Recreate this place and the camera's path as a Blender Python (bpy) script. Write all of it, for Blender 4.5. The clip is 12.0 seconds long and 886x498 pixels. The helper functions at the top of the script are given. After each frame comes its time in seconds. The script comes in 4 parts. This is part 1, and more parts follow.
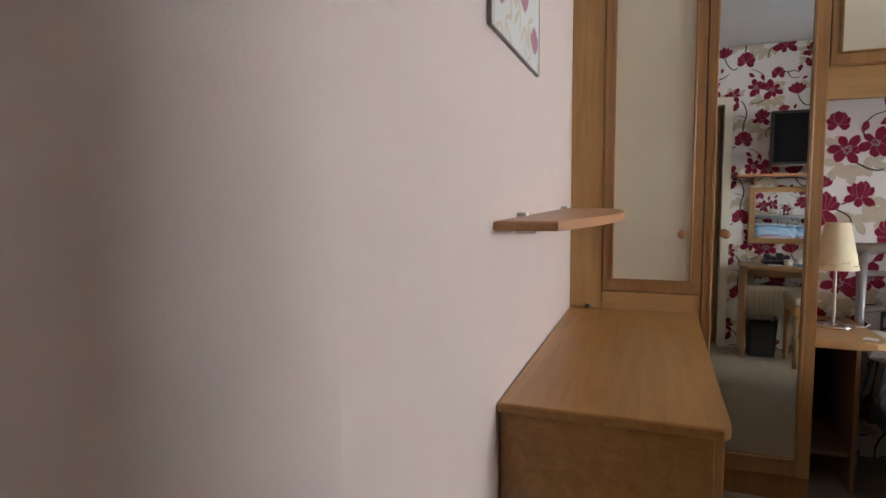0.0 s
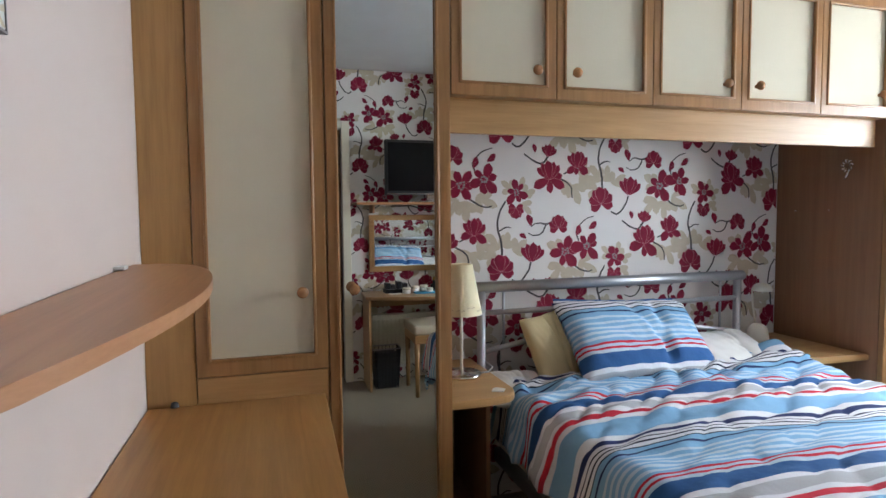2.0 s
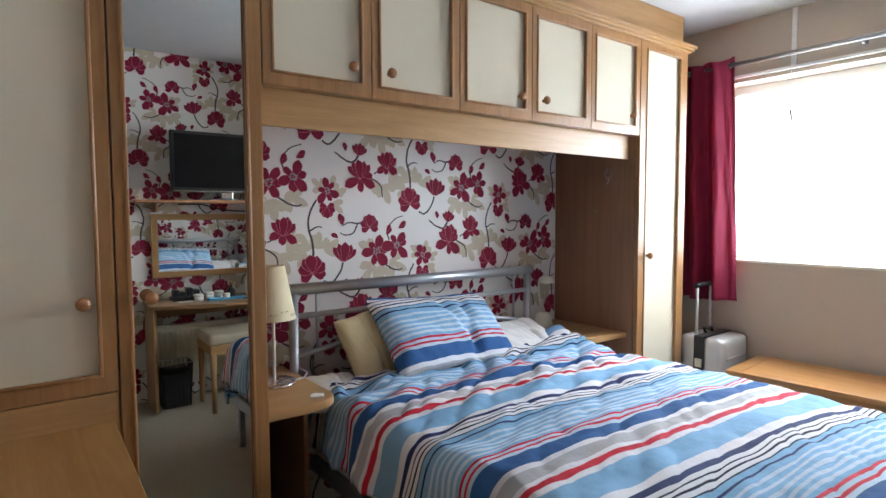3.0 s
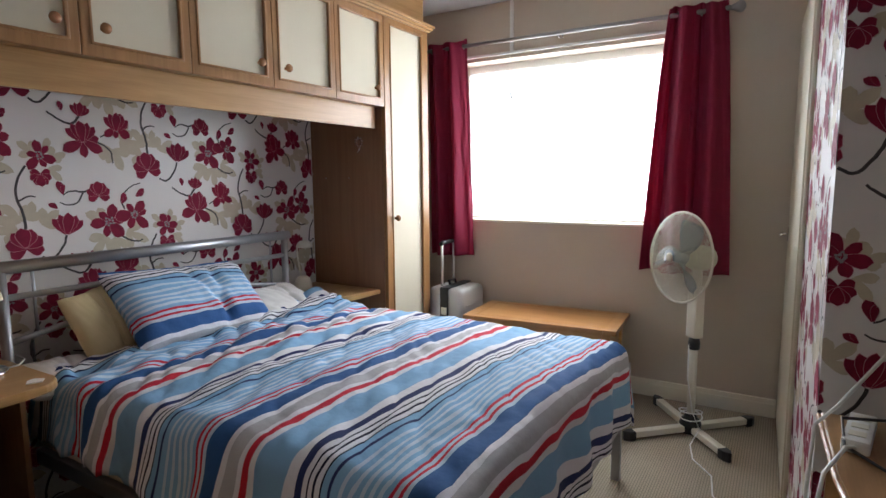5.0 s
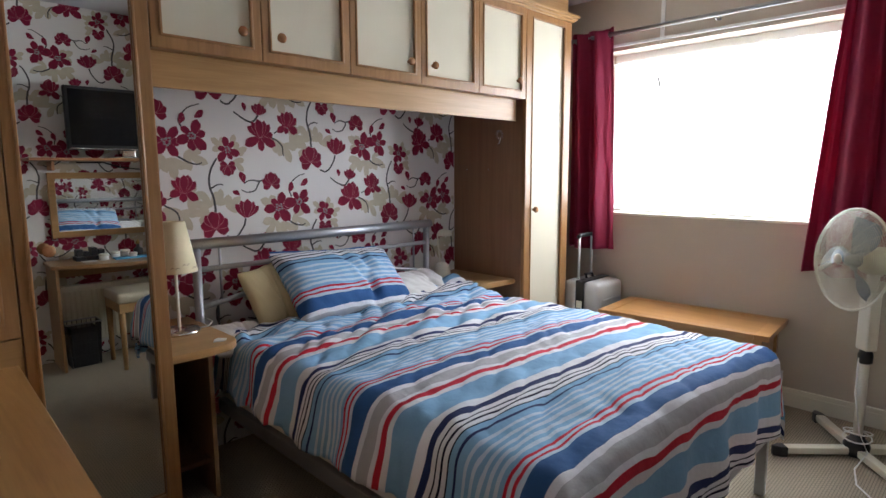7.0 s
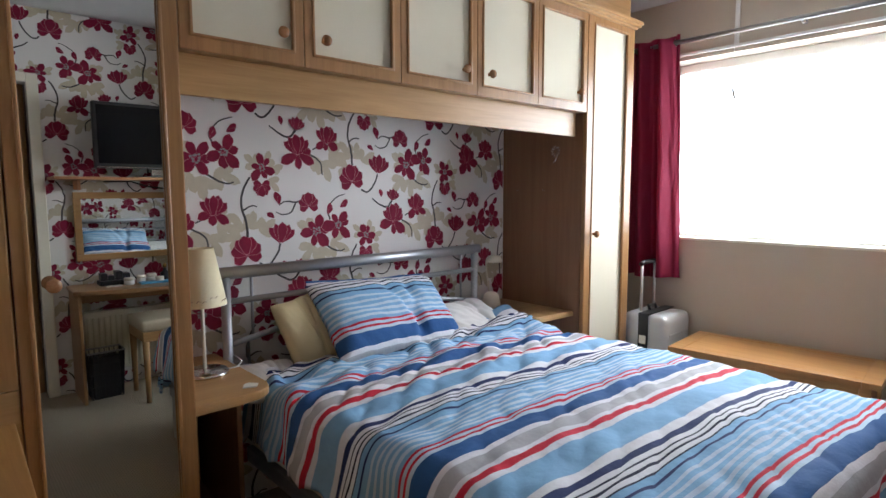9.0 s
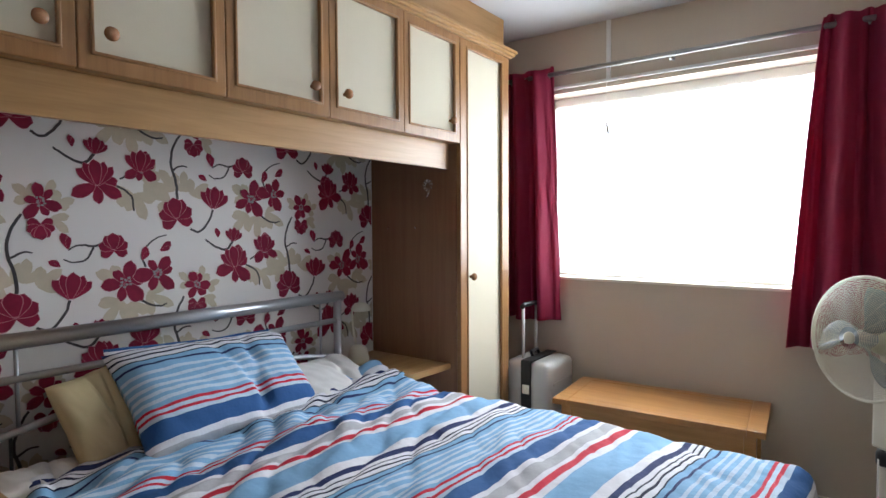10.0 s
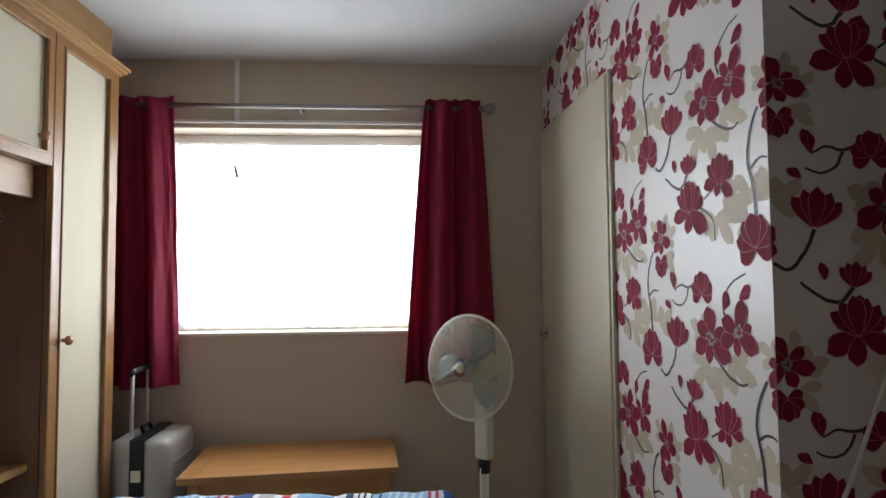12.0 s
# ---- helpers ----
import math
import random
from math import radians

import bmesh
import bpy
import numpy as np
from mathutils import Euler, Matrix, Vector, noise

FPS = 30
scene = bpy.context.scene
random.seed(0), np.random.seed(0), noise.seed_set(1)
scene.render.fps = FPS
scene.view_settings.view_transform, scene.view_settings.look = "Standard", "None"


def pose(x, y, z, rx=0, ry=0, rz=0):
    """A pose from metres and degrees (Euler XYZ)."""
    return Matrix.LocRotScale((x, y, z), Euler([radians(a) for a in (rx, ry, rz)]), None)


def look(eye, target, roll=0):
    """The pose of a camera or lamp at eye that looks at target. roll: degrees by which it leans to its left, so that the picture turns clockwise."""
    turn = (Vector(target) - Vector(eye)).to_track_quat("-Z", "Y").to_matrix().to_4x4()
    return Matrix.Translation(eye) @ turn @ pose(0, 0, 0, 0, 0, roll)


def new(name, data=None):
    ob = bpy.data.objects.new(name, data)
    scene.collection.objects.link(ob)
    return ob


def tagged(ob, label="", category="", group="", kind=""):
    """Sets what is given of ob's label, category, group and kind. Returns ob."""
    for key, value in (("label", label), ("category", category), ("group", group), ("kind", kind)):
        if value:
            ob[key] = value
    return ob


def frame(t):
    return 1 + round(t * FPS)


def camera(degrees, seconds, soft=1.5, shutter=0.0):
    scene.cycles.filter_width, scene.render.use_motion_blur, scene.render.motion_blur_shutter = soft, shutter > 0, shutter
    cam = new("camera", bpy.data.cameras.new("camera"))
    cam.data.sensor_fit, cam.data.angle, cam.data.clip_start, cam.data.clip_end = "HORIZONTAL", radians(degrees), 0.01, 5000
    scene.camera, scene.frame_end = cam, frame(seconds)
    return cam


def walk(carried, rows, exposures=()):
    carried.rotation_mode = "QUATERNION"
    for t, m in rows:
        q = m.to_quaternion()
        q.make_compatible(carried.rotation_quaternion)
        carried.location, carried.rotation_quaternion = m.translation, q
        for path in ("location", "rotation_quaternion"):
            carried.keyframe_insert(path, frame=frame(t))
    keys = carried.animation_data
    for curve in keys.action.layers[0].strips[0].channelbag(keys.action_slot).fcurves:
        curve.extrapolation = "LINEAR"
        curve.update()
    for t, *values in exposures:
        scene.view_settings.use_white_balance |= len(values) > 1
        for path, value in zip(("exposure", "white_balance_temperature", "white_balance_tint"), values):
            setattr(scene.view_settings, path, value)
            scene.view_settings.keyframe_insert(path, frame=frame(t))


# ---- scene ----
cam = camera(76.3, 12.0)
PATH = [
    (0, (0.3, -0.522, 1.198), (-0.385, 1.35, 1.032), -0.4),
    (0.5, (0.273, -0.303, 1.216), (-0.183, 1.638, 1.057), -0.3),
    (1, (0.281, -0.096, 1.237), (0.128, 1.893, 1.091), -0.3),
    (1.5, (0.37, 0.081, 1.252), (0.543, 2.07, 1.141), -0.6),
    (2, (0.352, 0.181, 1.296), (0.919, 2.095, 1.174), -0.5),
    (2.5, (0.292, 0.264, 1.294), (1.183, 2.05, 1.172), -0.1),
    (3, (0.29, 0.248, 1.289), (1.501, 1.835, 1.166), -0.2),
    (3.5, (0.288, 0.189, 1.286), (1.828, 1.458, 1.154), -0.1),
    (3.7, (0.287, 0.177, 1.284), (1.908, 1.341, 1.15), -0.3),
    (5.3, (0.303, 0.01, 1.289), (2.001, 1.036, 1.037), -0.4),
    (5.5, (0.295, -0.003, 1.284), (1.97, 1.06, 1.024), -0.4),
    (6, (0.273, -0.023, 1.284), (1.866, 1.155, 1.011), -0.4),
    (6.5, (0.259, -0.025, 1.287), (1.756, 1.273, 1.013), -0.3),
    (7, (0.257, -0.019, 1.286), (1.65, 1.391, 1.016), -0.3),
    (7.2, (0.257, -0.012, 1.288), (1.611, 1.435, 1.019), -0.2),
    (8.8, (0.332, 0.264, 1.283), (1.626, 1.775, 1.077), -0.3),
    (9, (0.375, 0.292, 1.29), (1.71, 1.768, 1.089), -0.2),
    (9.5, (0.57, 0.398, 1.297), (2.023, 1.765, 1.154), -0.3),
    (10, (0.724, 0.472, 1.312), (2.33, 1.661, 1.228), -0.3),
    (10.5, (0.817, 0.592, 1.318), (2.59, 1.516, 1.313), -0.2),
    (11, (0.82, 0.736, 1.317), (2.764, 1.198, 1.408), -0.1),
    (11.5, (0.82, 0.749, 1.306), (2.813, 0.868, 1.414), -0.4),
    (12, (0.807, 0.727, 1.284), (2.8, 0.589, 1.384), -0.5),
]
walk(cam, [(t, look(eye, target, roll)) for t, eye, target, roll in PATH],
     [(0.0, 0.05, 6800, 19), (0.5, -0.05, 6600, 14), (1.0, -0.1, 6400, 12), (1.5, 0.0, 6200, 12), (2.0, 0.12, 6200, 12), (2.5, 0.15, 6200, 13), (3.5, -0.15, 6300, 14), (5.5, -0.45, 6500, 17),
      (7.0, -0.3, 6400, 16), (9.0, -0.2, 6300, 15), (10.0, -0.4, 6300, 14), (10.5, -0.65, 6400, 13), (11.0, -0.9, 6500, 14), (12.0, -1.2, 6600, 14)])

# ---- world and light ----
world = bpy.data.worlds.new("sky")
scene.world = world
world.use_nodes = True
wn = world.node_tree
sky = wn.nodes.new("ShaderNodeTexSky")
sky.sky_type, sky.sun_disc = "NISHITA", False
sky.sun_elevation, sky.sun_rotation = radians(40), radians(90)
wn.links.new(sky.outputs[0], wn.nodes["Background"].inputs[0])
wn.nodes["Background"].inputs[1].default_value = 0.12

WEST, EAST, NORTH, FRONT, CLOSET_X, SOUTH, CEIL = -0.022, 3.705, 2.54, 1.975, 1.972, -0.57, 2.4
CLOSET_Y, CLOSET_DOOR = -0.065, 2.80
WIN_Y0, WIN_Y1, WIN_Z0, WIN_Z1 = 0.60, 1.95, 1.013, 2.05
sun = new("sun", bpy.data.lights.new("sun", "SUN"))
sun.data.energy, sun.data.angle, sun.data.color = 0.8, radians(20), (1.0, 0.96, 0.9)
sun.matrix_world = look((8, 1.5, 6), (0, 1.2, 0))
day = new("window_daylight", bpy.data.lights.new("window_daylight", "AREA"))
day.data.shape, day.data.size, day.data.size_y = "RECTANGLE", 2.8, 1.7
day.data.energy, day.data.color = 300.0, (0.83, 0.935, 1.0)
day.matrix_world = look((EAST + 0.75, 1.4, 1.62), (EAST + 0.75 - math.cos(radians(22)), 1.4, 1.62 - math.sin(radians(22))))


# ---- materials ----
def mat(name, color, rough=0.6, metal=0.0, vary=0.06, scale=6.0, bump=0.0, bscale=200.0, spec=0.5):
    m = bpy.data.materials.new(name)
    m.use_nodes = True
    n, l = m.node_tree.nodes, m.node_tree.links
    b = n["Principled BSDF"]
    b.inputs["Roughness"].default_value, b.inputs["Metallic"].default_value = rough, metal
    b.inputs["Specular IOR Level"].default_value = spec
    tc = n.new("ShaderNodeTexCoord")
    big, fine = n.new("ShaderNodeTexNoise"), n.new("ShaderNodeTexNoise")
    big.inputs["Scale"].default_value, fine.inputs["Scale"].default_value = scale, bscale
    big.inputs["Detail"].default_value = 4
    for t in (big, fine):
        l.new(tc.outputs["Object"], t.inputs["Vector"])
    mix = n.new("ShaderNodeMix")
    mix.data_type = "RGBA"
    mix.inputs["A"].default_value = (*[c * (1 - vary) for c in color], 1)
    mix.inputs["B"].default_value = (*[min(1, c * (1 + vary)) for c in color], 1)
    l.new(big.outputs["Fac"], mix.inputs["Factor"])
    l.new(mix.outputs["Result"], b.inputs["Base Color"])
    if bump:
        bp = n.new("ShaderNodeBump")
        bp.inputs["Strength"].default_value, bp.inputs["Distance"].default_value = bump, 0.002
        l.new(fine.outputs["Fac"], bp.inputs["Height"])
        l.new(bp.outputs["Normal"], b.inputs["Normal"])
    return m


def wood(name, light, dark, stretch=(14, 14, 0.9), rough=0.38, rings=1.0):
    """Wood with long grain: stretch is small along the grain."""
    m = bpy.data.materials.new(name)
    m.use_nodes = True
    n, l = m.node_tree.nodes, m.node_tree.links
    b = n["Principled BSDF"]
    b.inputs["Roughness"].default_value = rough
    tc, mp = n.new("ShaderNodeTexCoord"), n.new("ShaderNodeMapping")
    mp.inputs["Scale"].default_value = stretch
    l.new(tc.outputs["Object"], mp.inputs["Vector"])
    grain, fleck, tone = n.new("ShaderNodeTexNoise"), n.new("ShaderNodeTexNoise"), n.new("ShaderNodeTexNoise")
    grain.inputs["Scale"].default_value, grain.inputs["Detail"].default_value, grain.inputs["Distortion"].default_value = 1.6, 6, 1.2
    fleck.inputs["Scale"].default_value, fleck.inputs["Detail"].default_value = 14, 3
    tone.inputs["Scale"].default_value = 2.2
    l.new(mp.outputs[0], grain.inputs["Vector"]), l.new(mp.outputs[0], fleck.inputs["Vector"])
    l.new(tc.outputs["Object"], tone.inputs["Vector"])
    a, c = n.new("ShaderNodeMath"), n.new("ShaderNodeMath")
    a.operation = c.operation = "MULTIPLY_ADD"
    a.inputs[1].default_value = 0.35
    l.new(fleck.outputs["Fac"], a.inputs[0]), l.new(grain.outputs["Fac"], a.inputs[2])
    c.inputs[1].default_value = 0.3
    l.new(tone.outputs["Fac"], c.inputs[0]), l.new(a.outputs[0], c.inputs[2])
    ramp = n.new("ShaderNodeValToRGB")
    ramp.color_ramp.elements[0].position, ramp.color_ramp.elements[0].color = 0.55, (*dark, 1)
    ramp.color_ramp.elements[1].position, ramp.color_ramp.elements[1].color = 1.05, (*light, 1)
    l.new(c.outputs[0], ramp.inputs[0]), l.new(ramp.outputs[0], b.inputs["Base Color"])
    bp = n.new("ShaderNodeBump")
    bp.inputs["Strength"].default_value, bp.inputs["Distance"].default_value = 0.12, 0.001
    l.new(fleck.outputs["Fac"], bp.inputs["Height"]), l.new(bp.outputs["Normal"], b.inputs["Normal"])
    return m


def striped(name, bands, period, offset, rough=0.85):
    """Cloth with woven stripes along the v of its UV map (in metres): bands are (width, colour)."""
    m = bpy.data.materials.new(name)
    m.use_nodes = True
    n, l = m.node_tree.nodes, m.node_tree.links
    b = n["Principled BSDF"]
    b.inputs["Roughness"].default_value, b.inputs["Specular IOR Level"].default_value = rough, 0.25
    uv, sep = n.new("ShaderNodeUVMap"), n.new("ShaderNodeSeparateXYZ")
    l.new(uv.outputs[0], sep.inputs[0])
    add, wrap = n.new("ShaderNodeMath"), n.new("ShaderNodeMath")
    add.operation, wrap.operation = "MULTIPLY_ADD", "FRACT"
    add.inputs[1].default_value, add.inputs[2].default_value = 1 / period, offset
    l.new(sep.outputs[1], add.inputs[0]), l.new(add.outputs[0], wrap.inputs[0])
    total, ramps, at = sum(w for w, _ in bands), [], 0.0
    half = len(bands) // 2
    cut = sum(w for w, _ in bands[:half]) / total
    for chunk in (bands[:half], bands[half:]):
        r = n.new("ShaderNodeValToRGB")
        r.color_ramp.interpolation = "CONSTANT"
        els = r.color_ramp.elements
        for i, (w, col) in enumerate(chunk):
            e = els[i] if i < 2 else els.new(at / total)
            e.position, e.color = at / total, (*col, 1)
            at += w
        l.new(wrap.outputs[0], r.inputs[0])
        ramps.append(r)
    pick = n.new("ShaderNodeMath")
    pick.operation = "GREATER_THAN"
    pick.inputs[1].default_value = cut
    l.new(wrap.outputs[0], pick.inputs[0])
    mix = n.new("ShaderNodeMix")
    mix.data_type = "RGBA"
    l.new(pick.outputs[0], mix.inputs["Factor"])
    l.new(ramps[0].outputs[0], mix.inputs["A"]), l.new(ramps[1].outputs[0], mix.inputs["B"])
    tc, weave, soft = n.new("ShaderNodeTexCoord"), n.new("ShaderNodeTexNoise"), n.new("ShaderNodeTexNoise")
    weave.inputs["Scale"].default_value, soft.inputs["Scale"].default_value = 420, 16
    soft.inputs["Detail"].default_value = 5
    l.new(tc.outputs["Object"], weave.inputs["Vector"]), l.new(tc.outputs["Object"], soft.inputs["Vector"])
    hsv = n.new("ShaderNodeHueSaturation")
    val = n.new("ShaderNodeMapRange")
    val.inputs["To Min"].default_value, val.inputs["To Max"].default_value = 0.86, 1.12
    l.new(weave.outputs["Fac"], val.inputs["Value"]), l.new(val.outputs[0], hsv.inputs["Value"])
    l.new(mix.outputs["Result"], hsv.inputs["Color"]), l.new(hsv.outputs[0], b.inputs["Base Color"])
    bp, bq = n.new("ShaderNodeBump"), n.new("ShaderNodeBump")
    bp.inputs["Strength"].default_value, bp.inputs["Distance"].default_value = 0.55, 0.014
    bq.inputs["Strength"].default_value, bq.inputs["Distance"].default_value = 0.2, 0.001
    l.new(soft.outputs["Fac"], bp.inputs["Height"]), l.new(weave.outputs["Fac"], bq.inputs["Height"])
    l.new(bp.outputs["Normal"], bq.inputs["Normal"]), l.new(bq.outputs["Normal"], b.inputs["Normal"])
    return m


def carpet_material():
    m = mat("ribbed_carpet", (0.40, 0.335, 0.245), 0.95, vary=0.12, scale=3)
    n, l = m.node_tree.nodes, m.node_tree.links
    tc, mp, br = n.new("ShaderNodeTexCoord"), n.new("ShaderNodeMapping"), n.new("ShaderNodeTexBrick")
    mp.inputs["Rotation"].default_value = (0, 0, radians(0))
    l.new(tc.outputs["Object"], mp.inputs[0]), l.new(mp.outputs[0], br.inputs["Vector"])
    br.inputs["Scale"].default_value = 1.0
    br.inputs["Brick Width"].default_value, br.inputs["Row Height"].default_value = 0.022, 0.011
    br.inputs["Mortar Size"].default_value, br.inputs["Mortar Smooth"].default_value = 0.0028, 1.0
    br.inputs["Color1"].default_value = br.inputs["Color2"].default_value = (1, 1, 1, 1)
    br.inputs["Mortar"].default_value = (0.55, 0.53, 0.5, 1)
    mul = n.new("ShaderNodeMix")
    mul.data_type, mul.blend_type = "RGBA", "MULTIPLY"
    mul.inputs["Factor"].default_value = 1.0
    base = n["Mix"]
    l.new(base.outputs["Result"], mul.inputs["A"]), l.new(br.outputs["Color"], mul.inputs["B"])
    l.new(mul.outputs["Result"], n["Principled BSDF"].inputs["Base Color"])
    bp = n.new("ShaderNodeBump")
    bp.inputs["Strength"].default_value, bp.inputs["Distance"].default_value = 0.8, 0.004
    l.new(br.outputs["Color"], bp.inputs["Height"]), l.new(bp.outputs["Normal"], n["Principled BSDF"].inputs["Normal"])
    return m


def net_material():
    m = bpy.data.materials.new("net_curtain")
    m.use_nodes = True
    n, l = m.node_tree.nodes, m.node_tree.links
    out = n["Material Output"]
    a, b, x = n.new("ShaderNodeBsdfTransparent"), n.new("ShaderNodeBsdfTranslucent"), n.new("ShaderNodeMixShader")
    b.inputs[0].default_value = (0.95, 0.95, 0.95, 1)
    tc, no, mr = n.new("ShaderNodeTexCoord"), n.new("ShaderNodeTexNoise"), n.new("ShaderNodeMapRange")
    no.inputs["Scale"].default_value = 60
    mr.inputs["To Min"].default_value, mr.inputs["To Max"].default_value = 0.25, 0.5
    l.new(tc.outputs["Object"], no.inputs["Vector"]), l.new(no.outputs["Fac"], mr.inputs["Value"])
    l.new(mr.outputs[0], x.inputs[0]), l.new(a.outputs[0], x.inputs[1]), l.new(b.outputs[0], x.inputs[2])
    l.new(x.outputs[0], out.inputs["Surface"])
    return m


def glass_material(name, rough=0.0):
    m = bpy.data.materials.new(name)
    m.use_nodes = True
    b = m.node_tree.nodes["Principled BSDF"]
    b.inputs["Transmission Weight"].default_value, b.inputs["Roughness"].default_value, b.inputs["IOR"].default_value = 1.0, rough, 1.45
    return m


M_WALL_W = mat("cream_paint", (0.64, 0.53, 0.475), 0.85, vary=0.03, bump=0.12, bscale=260)
M_WALL_E = mat("beige_paint", (0.56, 0.475, 0.375), 0.9, vary=0.03, bump=0.12, bscale=240)
M_PAPER = mat("wallpaper_ground", (0.76, 0.73, 0.70), 0.36, vary=0.04, bump=0.12, bscale=320, spec=0.5)
M_CEIL = mat("ceiling_paint", (0.64, 0.64, 0.64), 0.95, vary=0.05, bump=0.2, bscale=60)
M_OAK_V = wood("oak_foil_upright", (0.45, 0.25, 0.090), (0.32, 0.165, 0.055), (16, 16, 0.8))
M_OAK_X = wood("oak_foil_across", (0.47, 0.27, 0.108), (0.35, 0.188, 0.066), (0.8, 16, 16))
M_OAK_Y = wood("oak_foil_top", (0.43, 0.218, 0.070), (0.30, 0.138, 0.038), (16, 0.8, 16), 0.3)
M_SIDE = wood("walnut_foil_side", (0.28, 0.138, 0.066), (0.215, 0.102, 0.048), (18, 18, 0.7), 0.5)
M_TRIM = wood("oak_moulding", (0.36, 0.182, 0.066), (0.25, 0.120, 0.042), (20, 20, 1.0), 0.33)
M_KNOB = wood("turned_knob_wood", (0.42, 0.20, 0.085), (0.28, 0.12, 0.045), (20, 6, 20), 0.22)
M_BEECH = wood("beech_shelf", (0.52, 0.26, 0.125), (0.41, 0.19, 0.085), (18, 0.8, 18), 0.36)
M_PINE = wood("waxed_pine", (0.52, 0.26, 0.085), (0.39, 0.175, 0.048), (16, 0.9, 16), 0.3)
M_DESK = wood("desk_wood", (0.42, 0.24, 0.11), (0.30, 0.16, 0.065), (0.9, 16, 16), 0.33)
M_PANEL = mat("cream_panel", (0.64, 0.58, 0.44), 0.72, vary=0.03, bump=0.1, bscale=120, spec=0.25)
M_CREAMDOOR = mat("cream_gloss", (0.60, 0.55, 0.42), 0.4, vary=0.03, scale=3)
M_WHITE = mat("white_gloss", (0.78, 0.73, 0.59), 0.45, vary=0.03)
M_PVC = mat("white_plastic", (0.8, 0.79, 0.75), 0.4, vary=0.02)
M_CARPET = carpet_material()
M_CURTAIN = mat("crimson_curtain", (0.25, 0.014, 0.046), 0.75, vary=0.12, scale=12, bump=0.35, bscale=600, spec=0.3)
def let_light_through(m, color, share):
    n, l = m.node_tree.nodes, m.node_tree.links
    t, x = n.new("ShaderNodeBsdfTranslucent"), n.new("ShaderNodeMixShader")
    t.inputs[0].default_value, x.inputs[0].default_value = (*color, 1), share
    l.new(n["Principled BSDF"].outputs[0], x.inputs[1]), l.new(t.outputs[0], x.inputs[2])
    l.new(x.outputs[0], n["Material Output"].inputs["Surface"])


let_light_through(M_CURTAIN, (0.45, 0.03, 0.09), 0.2)
M_STEEL = mat("silver_tube", (0.42, 0.43, 0.45), 0.36, 0.75, vary=0.04)
M_CHROME = mat("chrome", (0.75, 0.74, 0.72), 0.16, 1.0, vary=0.02)
M_ROD = mat("brushed_steel_rod", (0.38, 0.37, 0.36), 0.34, 0.9, vary=0.05)
M_BLACK = mat("black_plastic", (0.02, 0.02, 0.022), 0.35, vary=0.1)
M_SCREEN = mat("tv_screen", (0.006, 0.006, 0.008), 0.2, vary=0.02, spec=0.2)
# near-black colour standing in for shadow inside a recess
M_PAINTED_SHADOW = mat("painted_shadow", (0.03, 0.02, 0.015), 0.9)
M_FANWHITE = mat("ivory_plastic", (0.76, 0.72, 0.60), 0.38, vary=0.04)
M_GUARD = mat("ivory_wire", (0.58, 0.53, 0.40), 0.45, vary=0.05)
M_BLADE = mat("pale_blade", (0.24, 0.28, 0.29), 0.25, vary=0.05)
M_MOTOR = mat("ivory_motor", (0.66, 0.66, 0.46), 0.35, vary=0.04)
M_SHADE = mat("parchment_shade", (0.80, 0.70, 0.46), 0.8, vary=0.06, scale=14, bump=0.2, bscale=300)
M_SHEET = mat("white_bedsheet", (0.78, 0.76, 0.73), 0.9, vary=0.04, bump=0.7, bscale=28)
M_YELLOW = mat("yellow_pillowcase", (0.60, 0.49, 0.28), 0.9, vary=0.06, scale=9, bump=0.5, bscale=30)
M_BASE = mat("grey_divan", (0.30, 0.28, 0.27), 0.9, vary=0.1)
M_CASE = mat("silver_suitcase", (0.60, 0.60, 0.58), 0.33, 0.35, vary=0.05)
M_RAD = mat("radiator_enamel", (0.76, 0.72, 0.58), 0.4)
M_SEAT = mat("beige_seat_cloth", (0.52, 0.44, 0.32), 0.9, vary=0.1, bump=0.4, bscale=150)
M_BIN = mat("dark_wire_mesh", (0.06, 0.06, 0.065), 0.5, 0.5, vary=0.2, scale=60)
M_BLUE = mat("blue_box", (0.05, 0.30, 0.52), 0.5)
M_GOLD = mat("amber_bottle", (0.45, 0.28, 0.08), 0.2, 0.3)
M_NET = net_material()
M_GLASS = glass_material("window_glass")
M_CLEAR = glass_material("clear_acrylic")
M_MIRROR = mat("mirror_silver", (0.76, 0.78, 0.76), 0.0, 1.0, vary=0.0)
M_PETAL = mat("petal_print", (0.23, 0.011, 0.038), 0.7, vary=0.35, scale=40, spec=0.2)
M_VEIN = mat("petal_outline_print", (0.55, 0.24, 0.27), 0.7, vary=0.1, spec=0.2)
M_LEAF = mat("leaf_print", (0.54, 0.47, 0.35), 0.6, vary=0.12, scale=30)
M_STEM = mat("stem_print", (0.05, 0.042, 0.042), 0.45, vary=0.3, scale=30)
M_HEART = mat("flower_heart_print", (0.25, 0.23, 0.23), 0.6, vary=0.4, scale=180)
M_PALE = mat("pale_canvas", (0.62, 0.63, 0.60), 0.7, vary=0.06)

